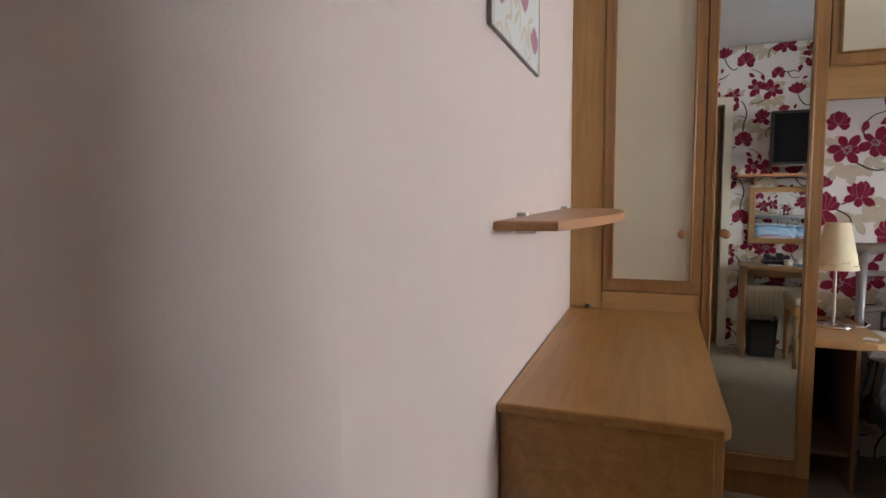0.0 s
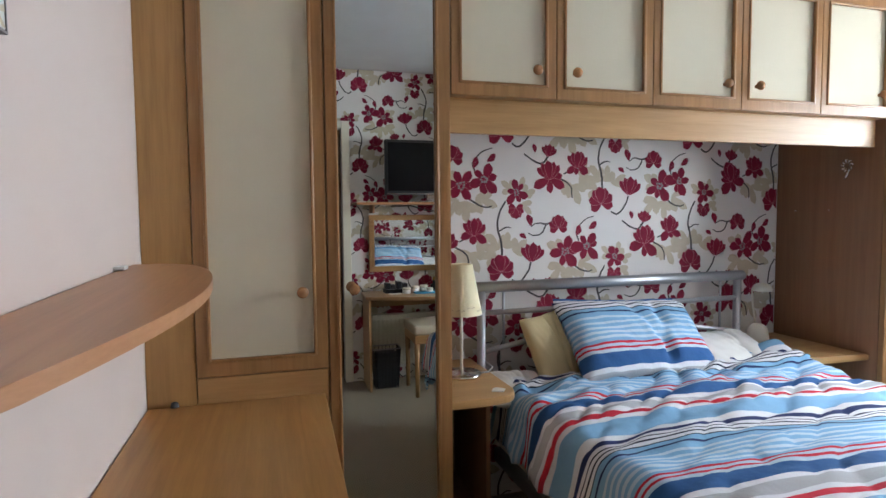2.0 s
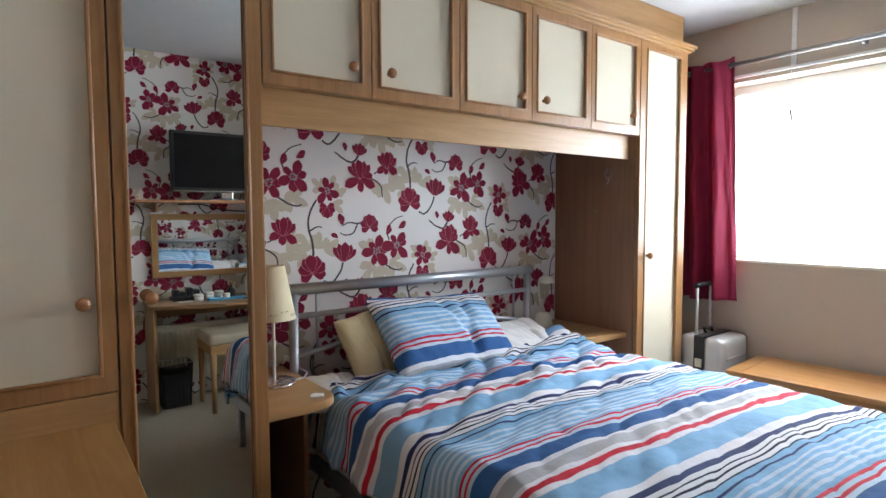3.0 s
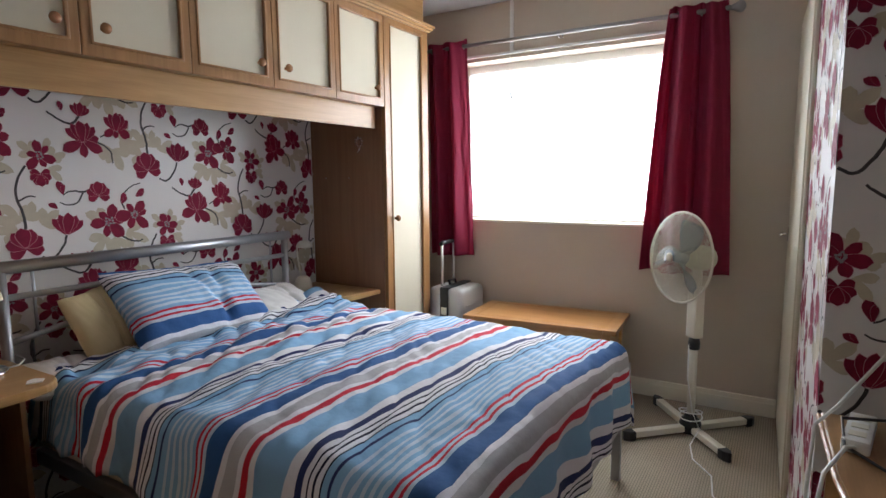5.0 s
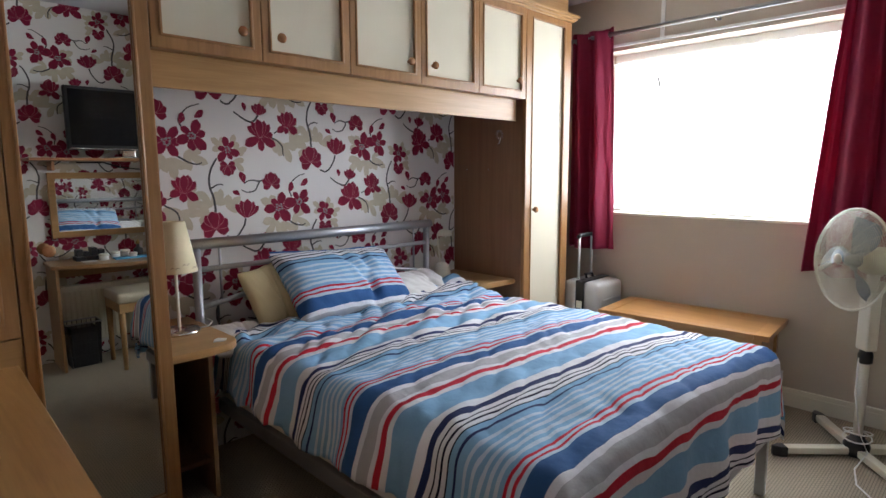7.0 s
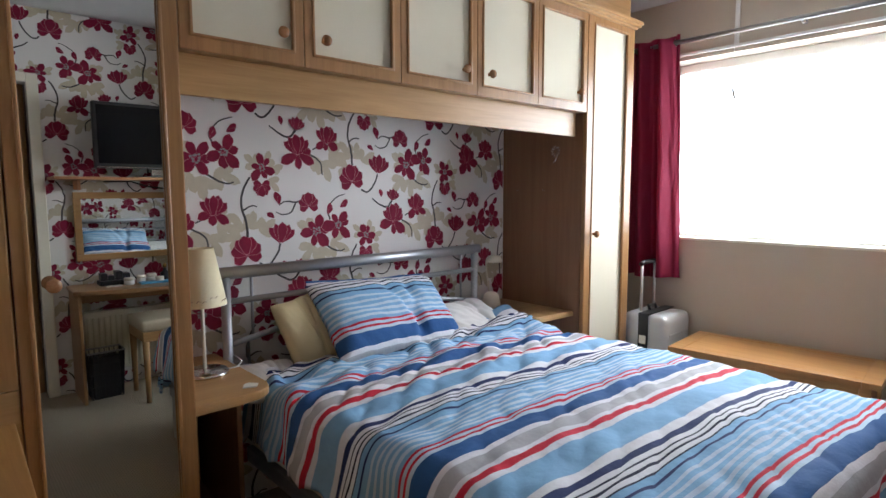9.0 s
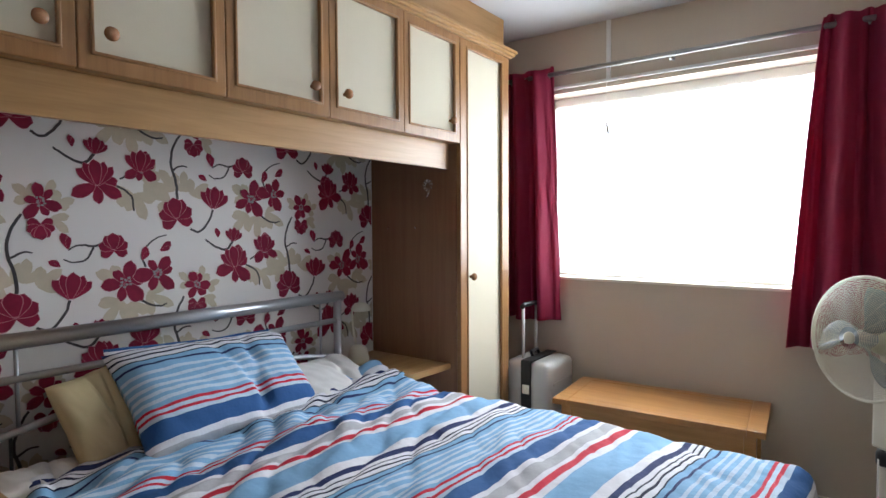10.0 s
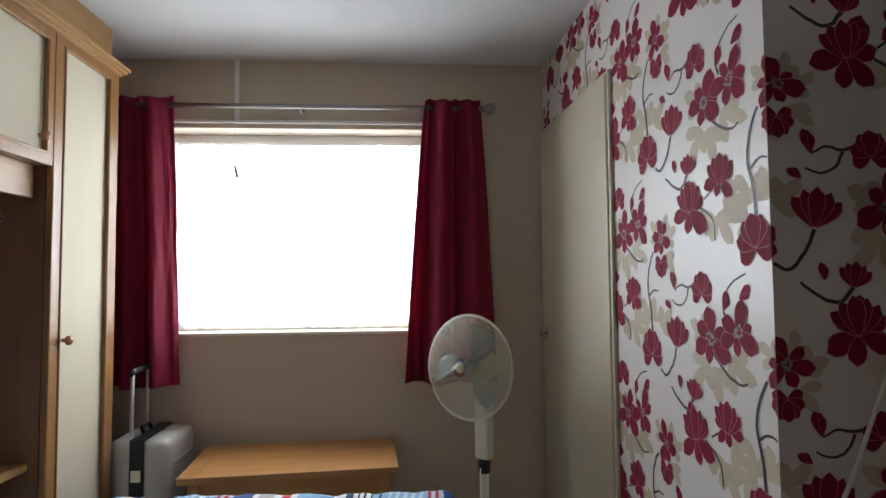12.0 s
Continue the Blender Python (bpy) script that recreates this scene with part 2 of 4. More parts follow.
WHITE, GREY, RED, NAVY = (0.74, 0.74, 0.77), (0.44, 0.44, 0.46), (0.55, 0.022, 0.045), (0.022, 0.035, 0.12)
BLUE, SKYB, PALE = (0.030, 0.105, 0.28), (0.22, 0.42, 0.63), (0.50, 0.61, 0.72)
INK = (0.012, 0.016, 0.04)
BANDS = [(.057, BLUE), (.020, WHITE), (.045, GREY), (.017, WHITE), (.023, RED), (.024, WHITE), (.105, SKYB), (.034, WHITE), (.022, NAVY),
         (.014, WHITE), (.006, INK), (.013, WHITE), (.007, INK), (.013, WHITE), (.007, INK), (.019, SKYB), (.007, NAVY), (.021, SKYB)]
BANDS += [(.0115, PALE), (.0135, SKYB)] * 5 + [(.010, RED), (.014, PALE), (.009, RED), (.016, PALE)]
PERIOD = sum(w for w, _ in BANDS)


# ---- mesh helpers ----
def part(name, bm, material, parent=None, label="", smooth=False):
    me = bpy.data.meshes.new(name)
    bmesh.ops.recalc_face_normals(bm, faces=bm.faces)
    bm.to_mesh(me)
    bm.free()
    for m in (material if isinstance(material, (list, tuple)) else [material]):
        me.materials.append(m)
    if smooth:
        for p in me.polygons:
            p.use_smooth = True
    ob = new(name, me)
    if parent:
        ob.parent = parent
        ob.matrix_parent_inverse = Matrix.Translation(-world_of(parent))
    if label:
        ob["label"] = label
    return ob


def world_of(ob):
    return ob.location.copy() if ob.type == "EMPTY" else Vector((0, 0, 0))


def thing(name, at, label, category, group=""):
    e = new(name)
    e.location = at
    e.empty_display_size = 0.05
    return tagged(e, label, category, group)


def box(bm, x0, x1, y0, y1, z0, z1, bevel=0.0, seg=2):
    vs = [bm.verts.new((x, y, z)) for x in (x0, x1) for y in (y0, y1) for z in (z0, z1)]
    fs = [bm.faces.new([vs[i] for i in f]) for f in ((0, 1, 3, 2), (4, 6, 7, 5), (0, 4, 5, 1), (2, 3, 7, 6), (0, 2, 6, 4), (1, 5, 7, 3))]
    if bevel:
        edges = list({e for f in fs for e in f.edges})
        bmesh.ops.bevel(bm, geom=edges, offset=bevel, segments=seg, affect="EDGES", profile=0.6)
    return bm


def ring(x0, x1, z0, z1, px0, px1, pz0, pz1, y0, y1, bevel):
    """A flat rectangular frame with a rectangular opening, in one piece."""
    bm = bmesh.new()
    vs = [[bm.verts.new((x, y, z)) for x, z in pts] for y in (y0, y1) for pts in (((x0, z0), (x1, z0), (x1, z1), (x0, z1)), ((px0, pz0), (px1, pz0), (px1, pz1), (px0, pz1)))]
    of, inf, ob_, inb = vs
    for i in range(4):
        j = (i + 1) % 4
        for a, b in ((of, inf), (inb, ob_), (ob_, of), (inf, inb)):
            bm.faces.new((a[i], a[j], b[j], b[i]))
    edges = [e for e in bm.edges if not any((e.verts[0] in p and e.verts[1] in q) or (e.verts[1] in p and e.verts[0] in q) for p, q in ((of, inf), (ob_, inb)))]
    bmesh.ops.bevel(bm, geom=edges, offset=bevel, segments=2, affect="EDGES", profile=0.6)
    return bm


def B(*a, **k):
    return box(bmesh.new(), *a, **k)


def tube(bm, pts, r, seg=10, closed=False):
    """A round bar along points; r may be a list."""
    pts = [Vector(p) for p in pts]
    n, rings = len(pts), []
    up = Vector((0.13, 0.21, 0.97))
    for i, p in enumerate(pts):
        a, c = (pts[i - 1], pts[(i + 1) % n]) if closed else (pts[max(i - 1, 0)], pts[min(i + 1, n - 1)])
        d = (c - a).normalized()
        s = d.cross(up)
        if s.length < 0.2:
            s = d.cross(Vector((1, 0.1, 0)))
        s.normalize()
        w = s.cross(d)
        rr = r[i] if isinstance(r, (list, tuple)) else r
        rings.append([bm.verts.new(p + (s * math.cos(k * math.tau / seg) + w * math.sin(k * math.tau / seg)) * rr) for k in range(seg)])
    for i in range(n if closed else n - 1):
        a, c = rings[i], rings[(i + 1) % n]
        for k in range(seg):
            bm.faces.new((a[k], a[(k + 1) % seg], c[(k + 1) % seg], c[k]))
    if not closed:
        bm.faces.new(rings[0][::-1]), bm.faces.new(rings[-1])
    return bm


def T(pts, r, seg=10, closed=False):
    return tube(bmesh.new(), pts, r, seg, closed)


def lathe(profile, m=None, seg=28):
    """A turned body about z from (radius, height) pairs, moved by the matrix m."""
    bm = bmesh.new()
    rings = [[bm.verts.new((r * math.cos(k * math.tau / seg), r * math.sin(k * math.tau / seg), z)) for k in range(seg)] for r, z in profile]
    for a, c in zip(rings, rings[1:]):
        for k in range(seg):
            bm.faces.new((a[k], a[(k + 1) % seg], c[(k + 1) % seg], c[k]))
    bm.faces.new(rings[0][::-1]), bm.faces.new(rings[-1])
    if m is not None:
        bmesh.ops.transform(bm, matrix=m, verts=bm.verts)
    return bm


def slab(outline, z0, z1, bevel=0.004):
    """A flat board from its outline in plan."""
    bm = bmesh.new()
    lo, hi = [bm.verts.new((x, y, z0)) for x, y in outline], [bm.verts.new((x, y, z1)) for x, y in outline]
    n = len(outline)
    f0, f1 = bm.faces.new(lo[::-1]), bm.faces.new(hi)
    for i in range(n):
        bm.faces.new((lo[i], lo[(i + 1) % n], hi[(i + 1) % n], hi[i]))
    if bevel:
        bmesh.ops.bevel(bm, geom=list(set(f0.edges) | set(f1.edges)), offset=bevel, segments=3, affect="EDGES", profile=0.5)
    return bm


def structure(name, bm, material, label):
    return tagged(part(name, bm, material), label, kind="structure")


# ---- the room ----
structure("floor", B(-0.66, EAST + 0.3, -2.1, NORTH + 0.15, -0.1, 0.0), M_CARPET, "beige looped carpet with a fine ribbed weave")
structure("ceiling", B(-0.66, EAST + 0.3, -2.1, NORTH + 0.15, CEIL, CEIL + 0.1), M_CEIL, "white painted plaster ceiling")
# rounded wall end and recess are added, shaped to give a soft dark band
CORNER_Y, CORNER_R, ADDED_RECESS_X = 0.02, 0.20, -0.55
bm = slab([(WEST, NORTH + .15), (-.15 - CORNER_R, NORTH + .15), (-.15 - CORNER_R, CORNER_Y - CORNER_R)]
          + [(WEST - CORNER_R + CORNER_R * math.sin(a), CORNER_Y - CORNER_R * math.cos(a)) for a in (k / 16 * math.pi / 2 for k in range(17))], 0, CEIL, 0)
for f in bm.faces:
    f.smooth = abs(f.normal.z) < .5 and f.calc_area() < .1
wall_west = structure("wall_west", bm, M_WALL_W, "plain cream painted wall, its end by the doorway rounded to shade off")
structure("wall_added_recess", B(ADDED_RECESS_X - .1, ADDED_RECESS_X, -2.1, CORNER_Y, 0, CEIL), M_WALL_W, "plain cream wall closing the added recess by the doorway")
structure("wall_added_recess_end", B(ADDED_RECESS_X, -.151 - CORNER_R, CORNER_Y - CORNER_R, CORNER_Y, 0, CEIL), M_WALL_W, "plain cream end wall of the added recess")
wall_north = structure("wall_north", B(WEST, EAST, NORTH, NORTH + 0.15, 0, CEIL), M_PAPER, "white wallpaper with crimson magnolia print behind the bed")
bm = bmesh.new()
box(bm, EAST, EAST + 0.28, -2.1, WIN_Y0, 0, CEIL)
box(bm, EAST, EAST + 0.28, WIN_Y1, NORTH + 0.15, 0, CEIL)
box(bm, EAST, EAST + 0.28, WIN_Y0, WIN_Y1, 0, WIN_Z0)
box(bm, EAST, EAST + 0.28, WIN_Y0, WIN_Y1, WIN_Z1, CEIL)
wall_east = structure("wall_east", bm, M_WALL_E, "beige painted wall with the window opening")
def closet_front(x):
    """The cupboard wall runs slightly out of square."""
    return CLOSET_Y + .032 * (x - CLOSET_X)


wall_closet = structure("wall_closet", slab([(CLOSET_X, SOUTH - .12), (EAST, SOUTH - .12), (EAST, closet_front(EAST)), (CLOSET_X, CLOSET_Y)], 0, CEIL, 0), M_PAPER, "boxed-in cupboard wall with crimson magnolia wallpaper")
DOOR_X0, DOOR_X1, DOOR_H = 0.09, 0.85, 1.96
bm = bmesh.new()
box(bm, ADDED_RECESS_X, DOOR_X0, SOUTH - 0.12, SOUTH, 0, CEIL)
box(bm, DOOR_X1, CLOSET_X, SOUTH - 0.12, SOUTH, 0, CEIL)
box(bm, DOOR_X0, DOOR_X1, SOUTH - 0.12, SOUTH, DOOR_H, CEIL)
wall_south = structure("wall_south", bm, M_PAPER, "magnolia wallpapered wall with the doorway")
structure("wall_hall", B(ADDED_RECESS_X, CLOSET_X, -2.1, -2.0, 0, CEIL), M_WALL_W, "plain cream wall of the hall")
structure("wall_hall_side", B(CLOSET_X, CLOSET_X + 0.1, -2.0, SOUTH - 0.12, 0, CEIL), M_WALL_W, "plain cream side wall of the hall")
bm = bmesh.new()
box(bm, DOOR_X1 - 0.005, DOOR_X1 + 0.055, SOUTH, SOUTH + 0.016, 0, DOOR_H + 0.05, 0.004)
box(bm, DOOR_X0 - 0.055, DOOR_X0 + 0.005, SOUTH, SOUTH + 0.016, 0, DOOR_H + 0.05, 0.004)
box(bm, DOOR_X0 + 0.006, DOOR_X1 - 0.006, SOUTH, SOUTH + 0.015, DOOR_H - 0.005, DOOR_H + 0.05, 0.004)
structure("door_trim", bm, M_WHITE, "cream painted door surround")
bm = bmesh.new()
box(bm, EAST - 0.016, EAST, closet_front(EAST) + .024, NORTH, 0, 0.10, 0.004)
box(bm, EAST - 0.021, EAST - 0.016, closet_front(EAST) + .024, NORTH, 0, 0.075, 0.002)
structure("baseboard", bm, M_WHITE, "cream painted skirting board")


# ---- magnolia wallpaper print: petals, leaves and stems a fraction above the paper ----
def blob(n, r, squash, wob, rng):
    ph = rng.random() * 6.28
    return [((r * (1 + wob * math.sin(3 * a + ph) + 0.5 * wob * math.sin(5 * a + 2 * ph))) * math.cos(a), squash * r * (1 + wob * math.cos(2 * a + ph)) * math.sin(a))
            for a in (k * math.tau / n for k in range(n))]


class Print:
    """Collects the flat motif pieces of one wall in its own (u, z) plane, clipped to a rectangle."""

    def __init__(self, u0, u1, z0, z1, place):
        self.r, self.place = (u0, u1, z0, z1), place
        self.v, self.f, self.m, self.n, self.jit = [], [], [], 0, 0.0

    def poly(self, pts, mi, lift):
        u0, u1, z0, z1 = self.r
        for axis, lim, sign in ((0, u0, 1), (0, u1, -1), (1, z0, 1), (1, z1, -1)):
            out = []
            for a, b in zip(pts, pts[1:] + pts[:1]):
                da, db = (a[axis] - lim) * sign, (b[axis] - lim) * sign
                if da >= 0:
                    out.append(a)
                if da * db < 0:
                    k = da / (da - db)
                    out.append((a[0] + k * (b[0] - a[0]), a[1] + k * (b[1] - a[1])))
            pts = out
            if len(pts) < 3:
                return
        i = len(self.v)
        self.v += [self.place(u, z, lift) for u, z in pts]
        self.f.append(list(range(i, i + len(pts))))
        self.m.append(mi)

    def petal(self, u, z, ang, ln, wd, lift, tip=0.0, mi=0, rng=random):
        """A petal from (u, z) outwards, with a pale outline under it."""
        shape = ((0, .12), (.22, .28), (.48, .43), (.68, .46), (.84, .36), (.94, .20), (1.0, .05 + tip))
        self.n += 1
        lift = (0.00025 + 3e-6 * self.n if mi else 0.0011 + 7e-6 * self.n) + self.jit
        side = rng.uniform(-.12, .12)
        pts = [(l * ln, w * wd) for l, w in shape] + [(l * ln * (1 - .05 * (l > .9)), -w * wd * (1 + side)) for l, w in reversed(shape)]
        c, s = math.cos(ang), math.sin(ang)
        if mi == 0:
            out = [((x - ln / 2) * 1.035 + ln / 2, y * 1.07) for x, y in pts]
            self.poly([(u + x * c - y * s, z + x * s + y * c) for x, y in out], 1, lift)
        self.poly([(u + x * c - y * s, z + x * s + y * c) for x, y in pts], mi, lift + 3.5e-6)

    def stem(self, pts, w0, w1):
        self.n += 1
        for _ in range(2):
            pts = pts[:1] + [(a[0] + (b[0] - a[0]) * f, a[1] + (b[1] - a[1]) * f) for a, b in zip(pts, pts[1:]) for f in (.25, .75)] + pts[-1:]
        pts = [(u + .003 * noise.noise((u * 60, z * 60, 1)), z + .003 * noise.noise((u * 60, z * 60, 7))) for u, z in pts]
        n = len(pts)
        left, right = [], []
        for i, (u, z) in enumerate(pts):
            a, b = pts[max(i - 1, 0)], pts[min(i + 1, n - 1)]
            d = math.hypot(b[0] - a[0], b[1] - a[1]) or 1
            nx, nz = -(b[1] - a[1]) / d, (b[0] - a[0]) / d
            w = w0 + (w1 - w0) * i / (n - 1)
            left.append((u + nx * w, z + nz * w)), right.append((u - nx * w, z - nz * w))
        for i in range(n - 1):
            self.poly([left[i], left[i + 1], right[i + 1], right[i]], 3, 0.0008 + 2e-6 * self.n + self.jit)

    def flower(self, u, z, r, rng, base=0.0, heart=True):
        k0 = rng.random() * 0.5 + base
        for k in (0, 3, 1, 4, 2, 5):
            ln = r * (rng.uniform(1.0, 1.28) if k % 2 else rng.uniform(.78, .98))
            self.petal(u, z, k0 + k * math.tau / 6 + rng.uniform(-.22, .22), ln, ln * rng.uniform(.50, .68), 0.0011, rng=rng)
        if heart:
            for k in range(9):
                a, q = k * .7 + k0, r * (.10 + .17 * rng.random())
                self.poly([(u + q * math.cos(a) + x, z + q * math.sin(a) + y) for x, y in blob(6, r * .085, .8, .2, rng)], 4, 0.0011 + 7e-6 * self.n + 5e-6 + k * 1e-7 + self.jit)

    def tulip(self, u, z, r, rng, lean=0.0):
        for k, a in enumerate((-.75, .75, -.38, .38, 0.0)):
            self.petal(u + a * r * .1, z - r * .7, math.pi / 2 + lean - a, r * (1.55 - .18 * abs(a)), r * (.62 if k < 4 else .78), 0.0011 + .00045 * k, rng=rng)

    def side(self, u, z, r, rng, lean=0.0):
        """A half-open bloom seen from the side, petals upwards and drooping."""
        for k, a in enumerate((2.0, -2.0, 1.2, -1.2, .5, -.5, 0.0)):
            self.petal(u, z - r * .15, math.pi / 2 + lean + a, r * (1.08 - .08 * abs(a)), r * (.72 if k < 6 else .85), 0.0011 + .0004 * k, rng=rng)

    def bud(self, u, z, r, rng, lean=0.0):
        self.petal(u, z - r, math.pi / 2 + lean, r * 2.1, r * 1.15, 0.0013, rng=rng)
        self.petal(u, z - r, math.pi / 2 + lean - .35, r * 1.6, r * .7, 0.0018, rng=rng)

    def leaf(self, u, z, ang, ln, wd, rng):
        """A little spray of three slim leaves set off from the bloom."""
        u, z = u + math.cos(ang) * ln * .38, z + math.sin(ang) * ln * .38
        for d, k in ((-.75, .62), (.75, .62), (0.0, .85)):
            self.petal(u, z, ang + d * 1.15 + rng.uniform(-.2, .2), ln * k * .80, wd * .50, 0.0003, mi=2, rng=rng)

    def tile(self, u, z, rng):
        """One repeat of the pattern; (u, z) is the left flower of the open pair."""
        self.n, self.jit = 0, rng.random() * 2.5e-6
        for a, ln in ((-2.3, .12), (-1.5, .11), (-.5, .13), (2.6, .10)):
            self.leaf(u + .02, z - .02, a, ln * 1.25, .085, rng)
        self.stem([(u - .01, z - .02), (u + .07, z - .085), (u + .12, z - .10), (u + .145, z - .09)], .005, .0025)
        self.flower(u, z, .074, rng)
        self.flower(u + .112, z + .026, .070, rng)
        self.stem([(u + .07, z + .05), (u + .05, z + .10), (u + .10, z + .15), (u + .15, z + .165)], .004, .002)
        self.side(u - .036, z + .125, .052, rng)
        self.bud(u + .06, z + .10, .024, rng, -.3)
        self.bud(u + .125, z + .13, .024, rng, -.9)
        self.stem([(u - .05, z + .15), (u - .10, z + .125), (u - .14, z + .14), (u - .175, z + .12)], .005, .002)
        self.stem([(u - .10, z + .125), (u - .12, z + .085), (u - .16, z + .075), (u - .19, z + .09)], .004, .002)
        self.bud(u - .175, z + .15, .026, rng, .3)
        self.bud(u - .20, z + .085, .018, rng, 1.0)
        for a, ln in ((.4, .09), (2.4, .10), (1.3, .09), (-.9, .10)):
            self.leaf(u + .27, z - .05, a, ln, .06, rng)
        self.flower(u + .264, z - .03, .056, rng, .6)
        self.side(u + .262, z - .10, .042, rng, math.pi)
        self.tulip(u - .173, z, .056, rng, -.15)
        self.stem([(u - .175, z - .045), (u - .19, z - .09), (u - .235, z - .14), (u - .27, z - .12)], .0045, .004)
        for a, ln in ((2.2, .11), (.7, .10), (3.0, .10), (1.5, .09)):
            self.leaf(u - .30, z - .02, a, ln * 1.25, .075, rng)
        self.side(u - .323, z - .068, .070, rng, .12)
        self.stem([(u - .318, z - .01), (u - .322, z + .06), (u - .345, z + .12), (u - .33, z + .19), (u - .30, z + .235)], .0055, .004)
        self.stem([(u - .335, z + .10), (u - .30, z + .12), (u - .275, z + .115)], .004, .002)
        for a, ln in ((-.2, .12), (-1.1, .12), (.6, .09), (-1.9, .08)):
            self.leaf(u + .02, z + .36, a, ln * 1.2, .085, rng)
        self.stem([(u - .04, z + .345), (u + .03, z + .31), (u + .035, z + .25)], .004, .003)
        self.stem([(u - .01, z + .36), (u + .04, z + .39)], .003, .003)
        self.flower(u - .079, z + .338, .078, rng, .3, False)
        self.tulip(u - .082, z + .375, .055, rng, .1)
        self.flower(u + .064, z + .402, .058, rng, .2)
        self.tulip(u + .058, z + .425, .05, rng, -.1)
        self.tulip(u - .09, z + .466, .036, rng, -.2)
        self.bud(u - .155, z + .475, .018, rng, .2)
        self.stem([(u - .09, z + .44), (u - .12, z + .40), (u - .17, z + .42), (u - .21, z + .45)], .0055, .003)

    def finish(self, wall):
        me = bpy.data.meshes.new("wallpaper_print")
        me.from_pydata(self.v, [], self.f)
        for m in (M_PETAL, M_VEIN, M_LEAF, M_STEM, M_HEART):
            me.materials.append(m)
        me.polygons.foreach_set("material_index", self.m)
        me.update()
        ob = new("wallpaper_print", me)
        ob.parent = wall
        tagged(ob, "crimson magnolias with taupe leaves and dark twigs", kind="stuff")


def paper(wall, u0, u1, z0, z1, ou, oz, place):
    p = Print(u0, u1, z0, z1, place)
    rng = random.Random(7)
    for i in range(-8, 9):
        for j in range(-5, 6):
            u, z = ou + 0.512 * i, oz + 0.612 * j + 0.306 * (i % 2)
            if u0 - .5 < u < u1 + .5 and z0 - .6 < z < z1 + .6:
                p.tile(u, z, rng)
    p.finish(wall)


paper(wall_north, 0.915, 2.884, 0.0, 1.70, 1.646, 1.118, lambda u, z, h: (u, NORTH - h, z))
paper(wall_closet, -CLOSET_DOOR - .005, -CLOSET_X, 0.0, CEIL, -2.212, 1.121, lambda u, z, h: (-u, closet_front(-u) + h, z))
paper(wall_closet, -EAST, -CLOSET_DOOR - .005, 2.045, CEIL, -2.212, 1.121, lambda u, z, h: (-u, closet_front(-u) + h, z))
paper(wall_closet, -CLOSET_X, -CLOSET_X + CLOSET_Y - SOUTH, 0.0, CEIL, -2.212, 1.121, lambda u, z, h: (CLOSET_X - h, CLOSET_Y - (u + CLOSET_X), z))
paper(wall_south, -CLOSET_X, -DOOR_X1 - 0.055, 0.0, CEIL, -1.173, 2.047, lambda u, z, h: (-u, SOUTH + h, z))
paper(wall_south, -DOOR_X1 - 0.055, 0.0, DOOR_H + 0.05, CEIL, -1.173, 2.047, lambda u, z, h: (-u, SOUTH + h, z))


# ---- fitted wardrobes ----
def knob(x, z, y, parent):
    turn = Matrix.Translation((x, y, z)) @ Matrix.Rotation(radians(90), 4, "X")
    part("knob", lathe([(.007, 0), (.007, .010), (.010, .013), (.0165, .018), (.018, .024), (.015, .031), (.008, .035), (.002, .036)], turn, 20), M_KNOB, parent, "turned wooden knob", True)


def frame_door(name, x0, x1, z0, z1, px0, px1, pz0, pz1, parent, panel_material, panel_name, kx=None, kz=None, label=""):
    """A framed door: rails and stiles with a beaded edge round a sunk panel."""
    bm = ring(x0, x1, z0, z1, px0, px1, pz0, pz1, FRONT - 0.004, FRONT + 0.020, 0.004)
    door = part(name, bm, M_TRIM, parent, label)
    part(panel_name, B(px0 - .004, px1 + .004, FRONT + .010, FRONT + .018, pz0 - .004, pz1 + .004), panel_material, door)
    bm = ring(px0 - .004, px1 + .004, pz0 - .004, pz1 + .004, px0 + .006, px1 - .006, pz0 + .006, pz1 - .006, FRONT - .008, FRONT + .009, .004)
    part("bead", bm, M_TRIM, door, "rounded oak bead", True)
    if kx:
        knob(kx, kz, FRONT - 0.004, door)
    return door


w = thing("wardrobe", (0.45, 2.25, 0), "fitted oak wardrobe with a cream panel door and a mirror door", "wardrobe")
part("body", B(WEST + .001, 0.910, FRONT + 0.022, NORTH - 0.002, 0, 2.18), M_OAK_V, w)
part("side_panel", B(WEST + .001, 0.114, FRONT + 0.001, FRONT + 0.021, 0, 2.18, .002), M_OAK_V, w)
frame_door("door", 0.116, 0.502, 0.815, 2.18, 0.153, 0.464, 0.862, 2.14, w, M_PANEL, "panel", 0.427, 1.061)
part("lower_panel", B(0.116, 0.502, FRONT + .001, FRONT + .021, 0.02, 0.812, .002), M_OAK_X, w)
mirror_door = frame_door("mirror_door", 0.506, 0.912, 0.10, 2.18, 0.537, 0.868, 0.165, 2.14, w, M_MIRROR, "mirror", 0.585, 1.063)
part("plinth", B(0.506, 0.910, FRONT + .006, FRONT + .021, 0, 0.098, .002), M_TRIM, w)
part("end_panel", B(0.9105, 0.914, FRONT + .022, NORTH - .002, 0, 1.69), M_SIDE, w)

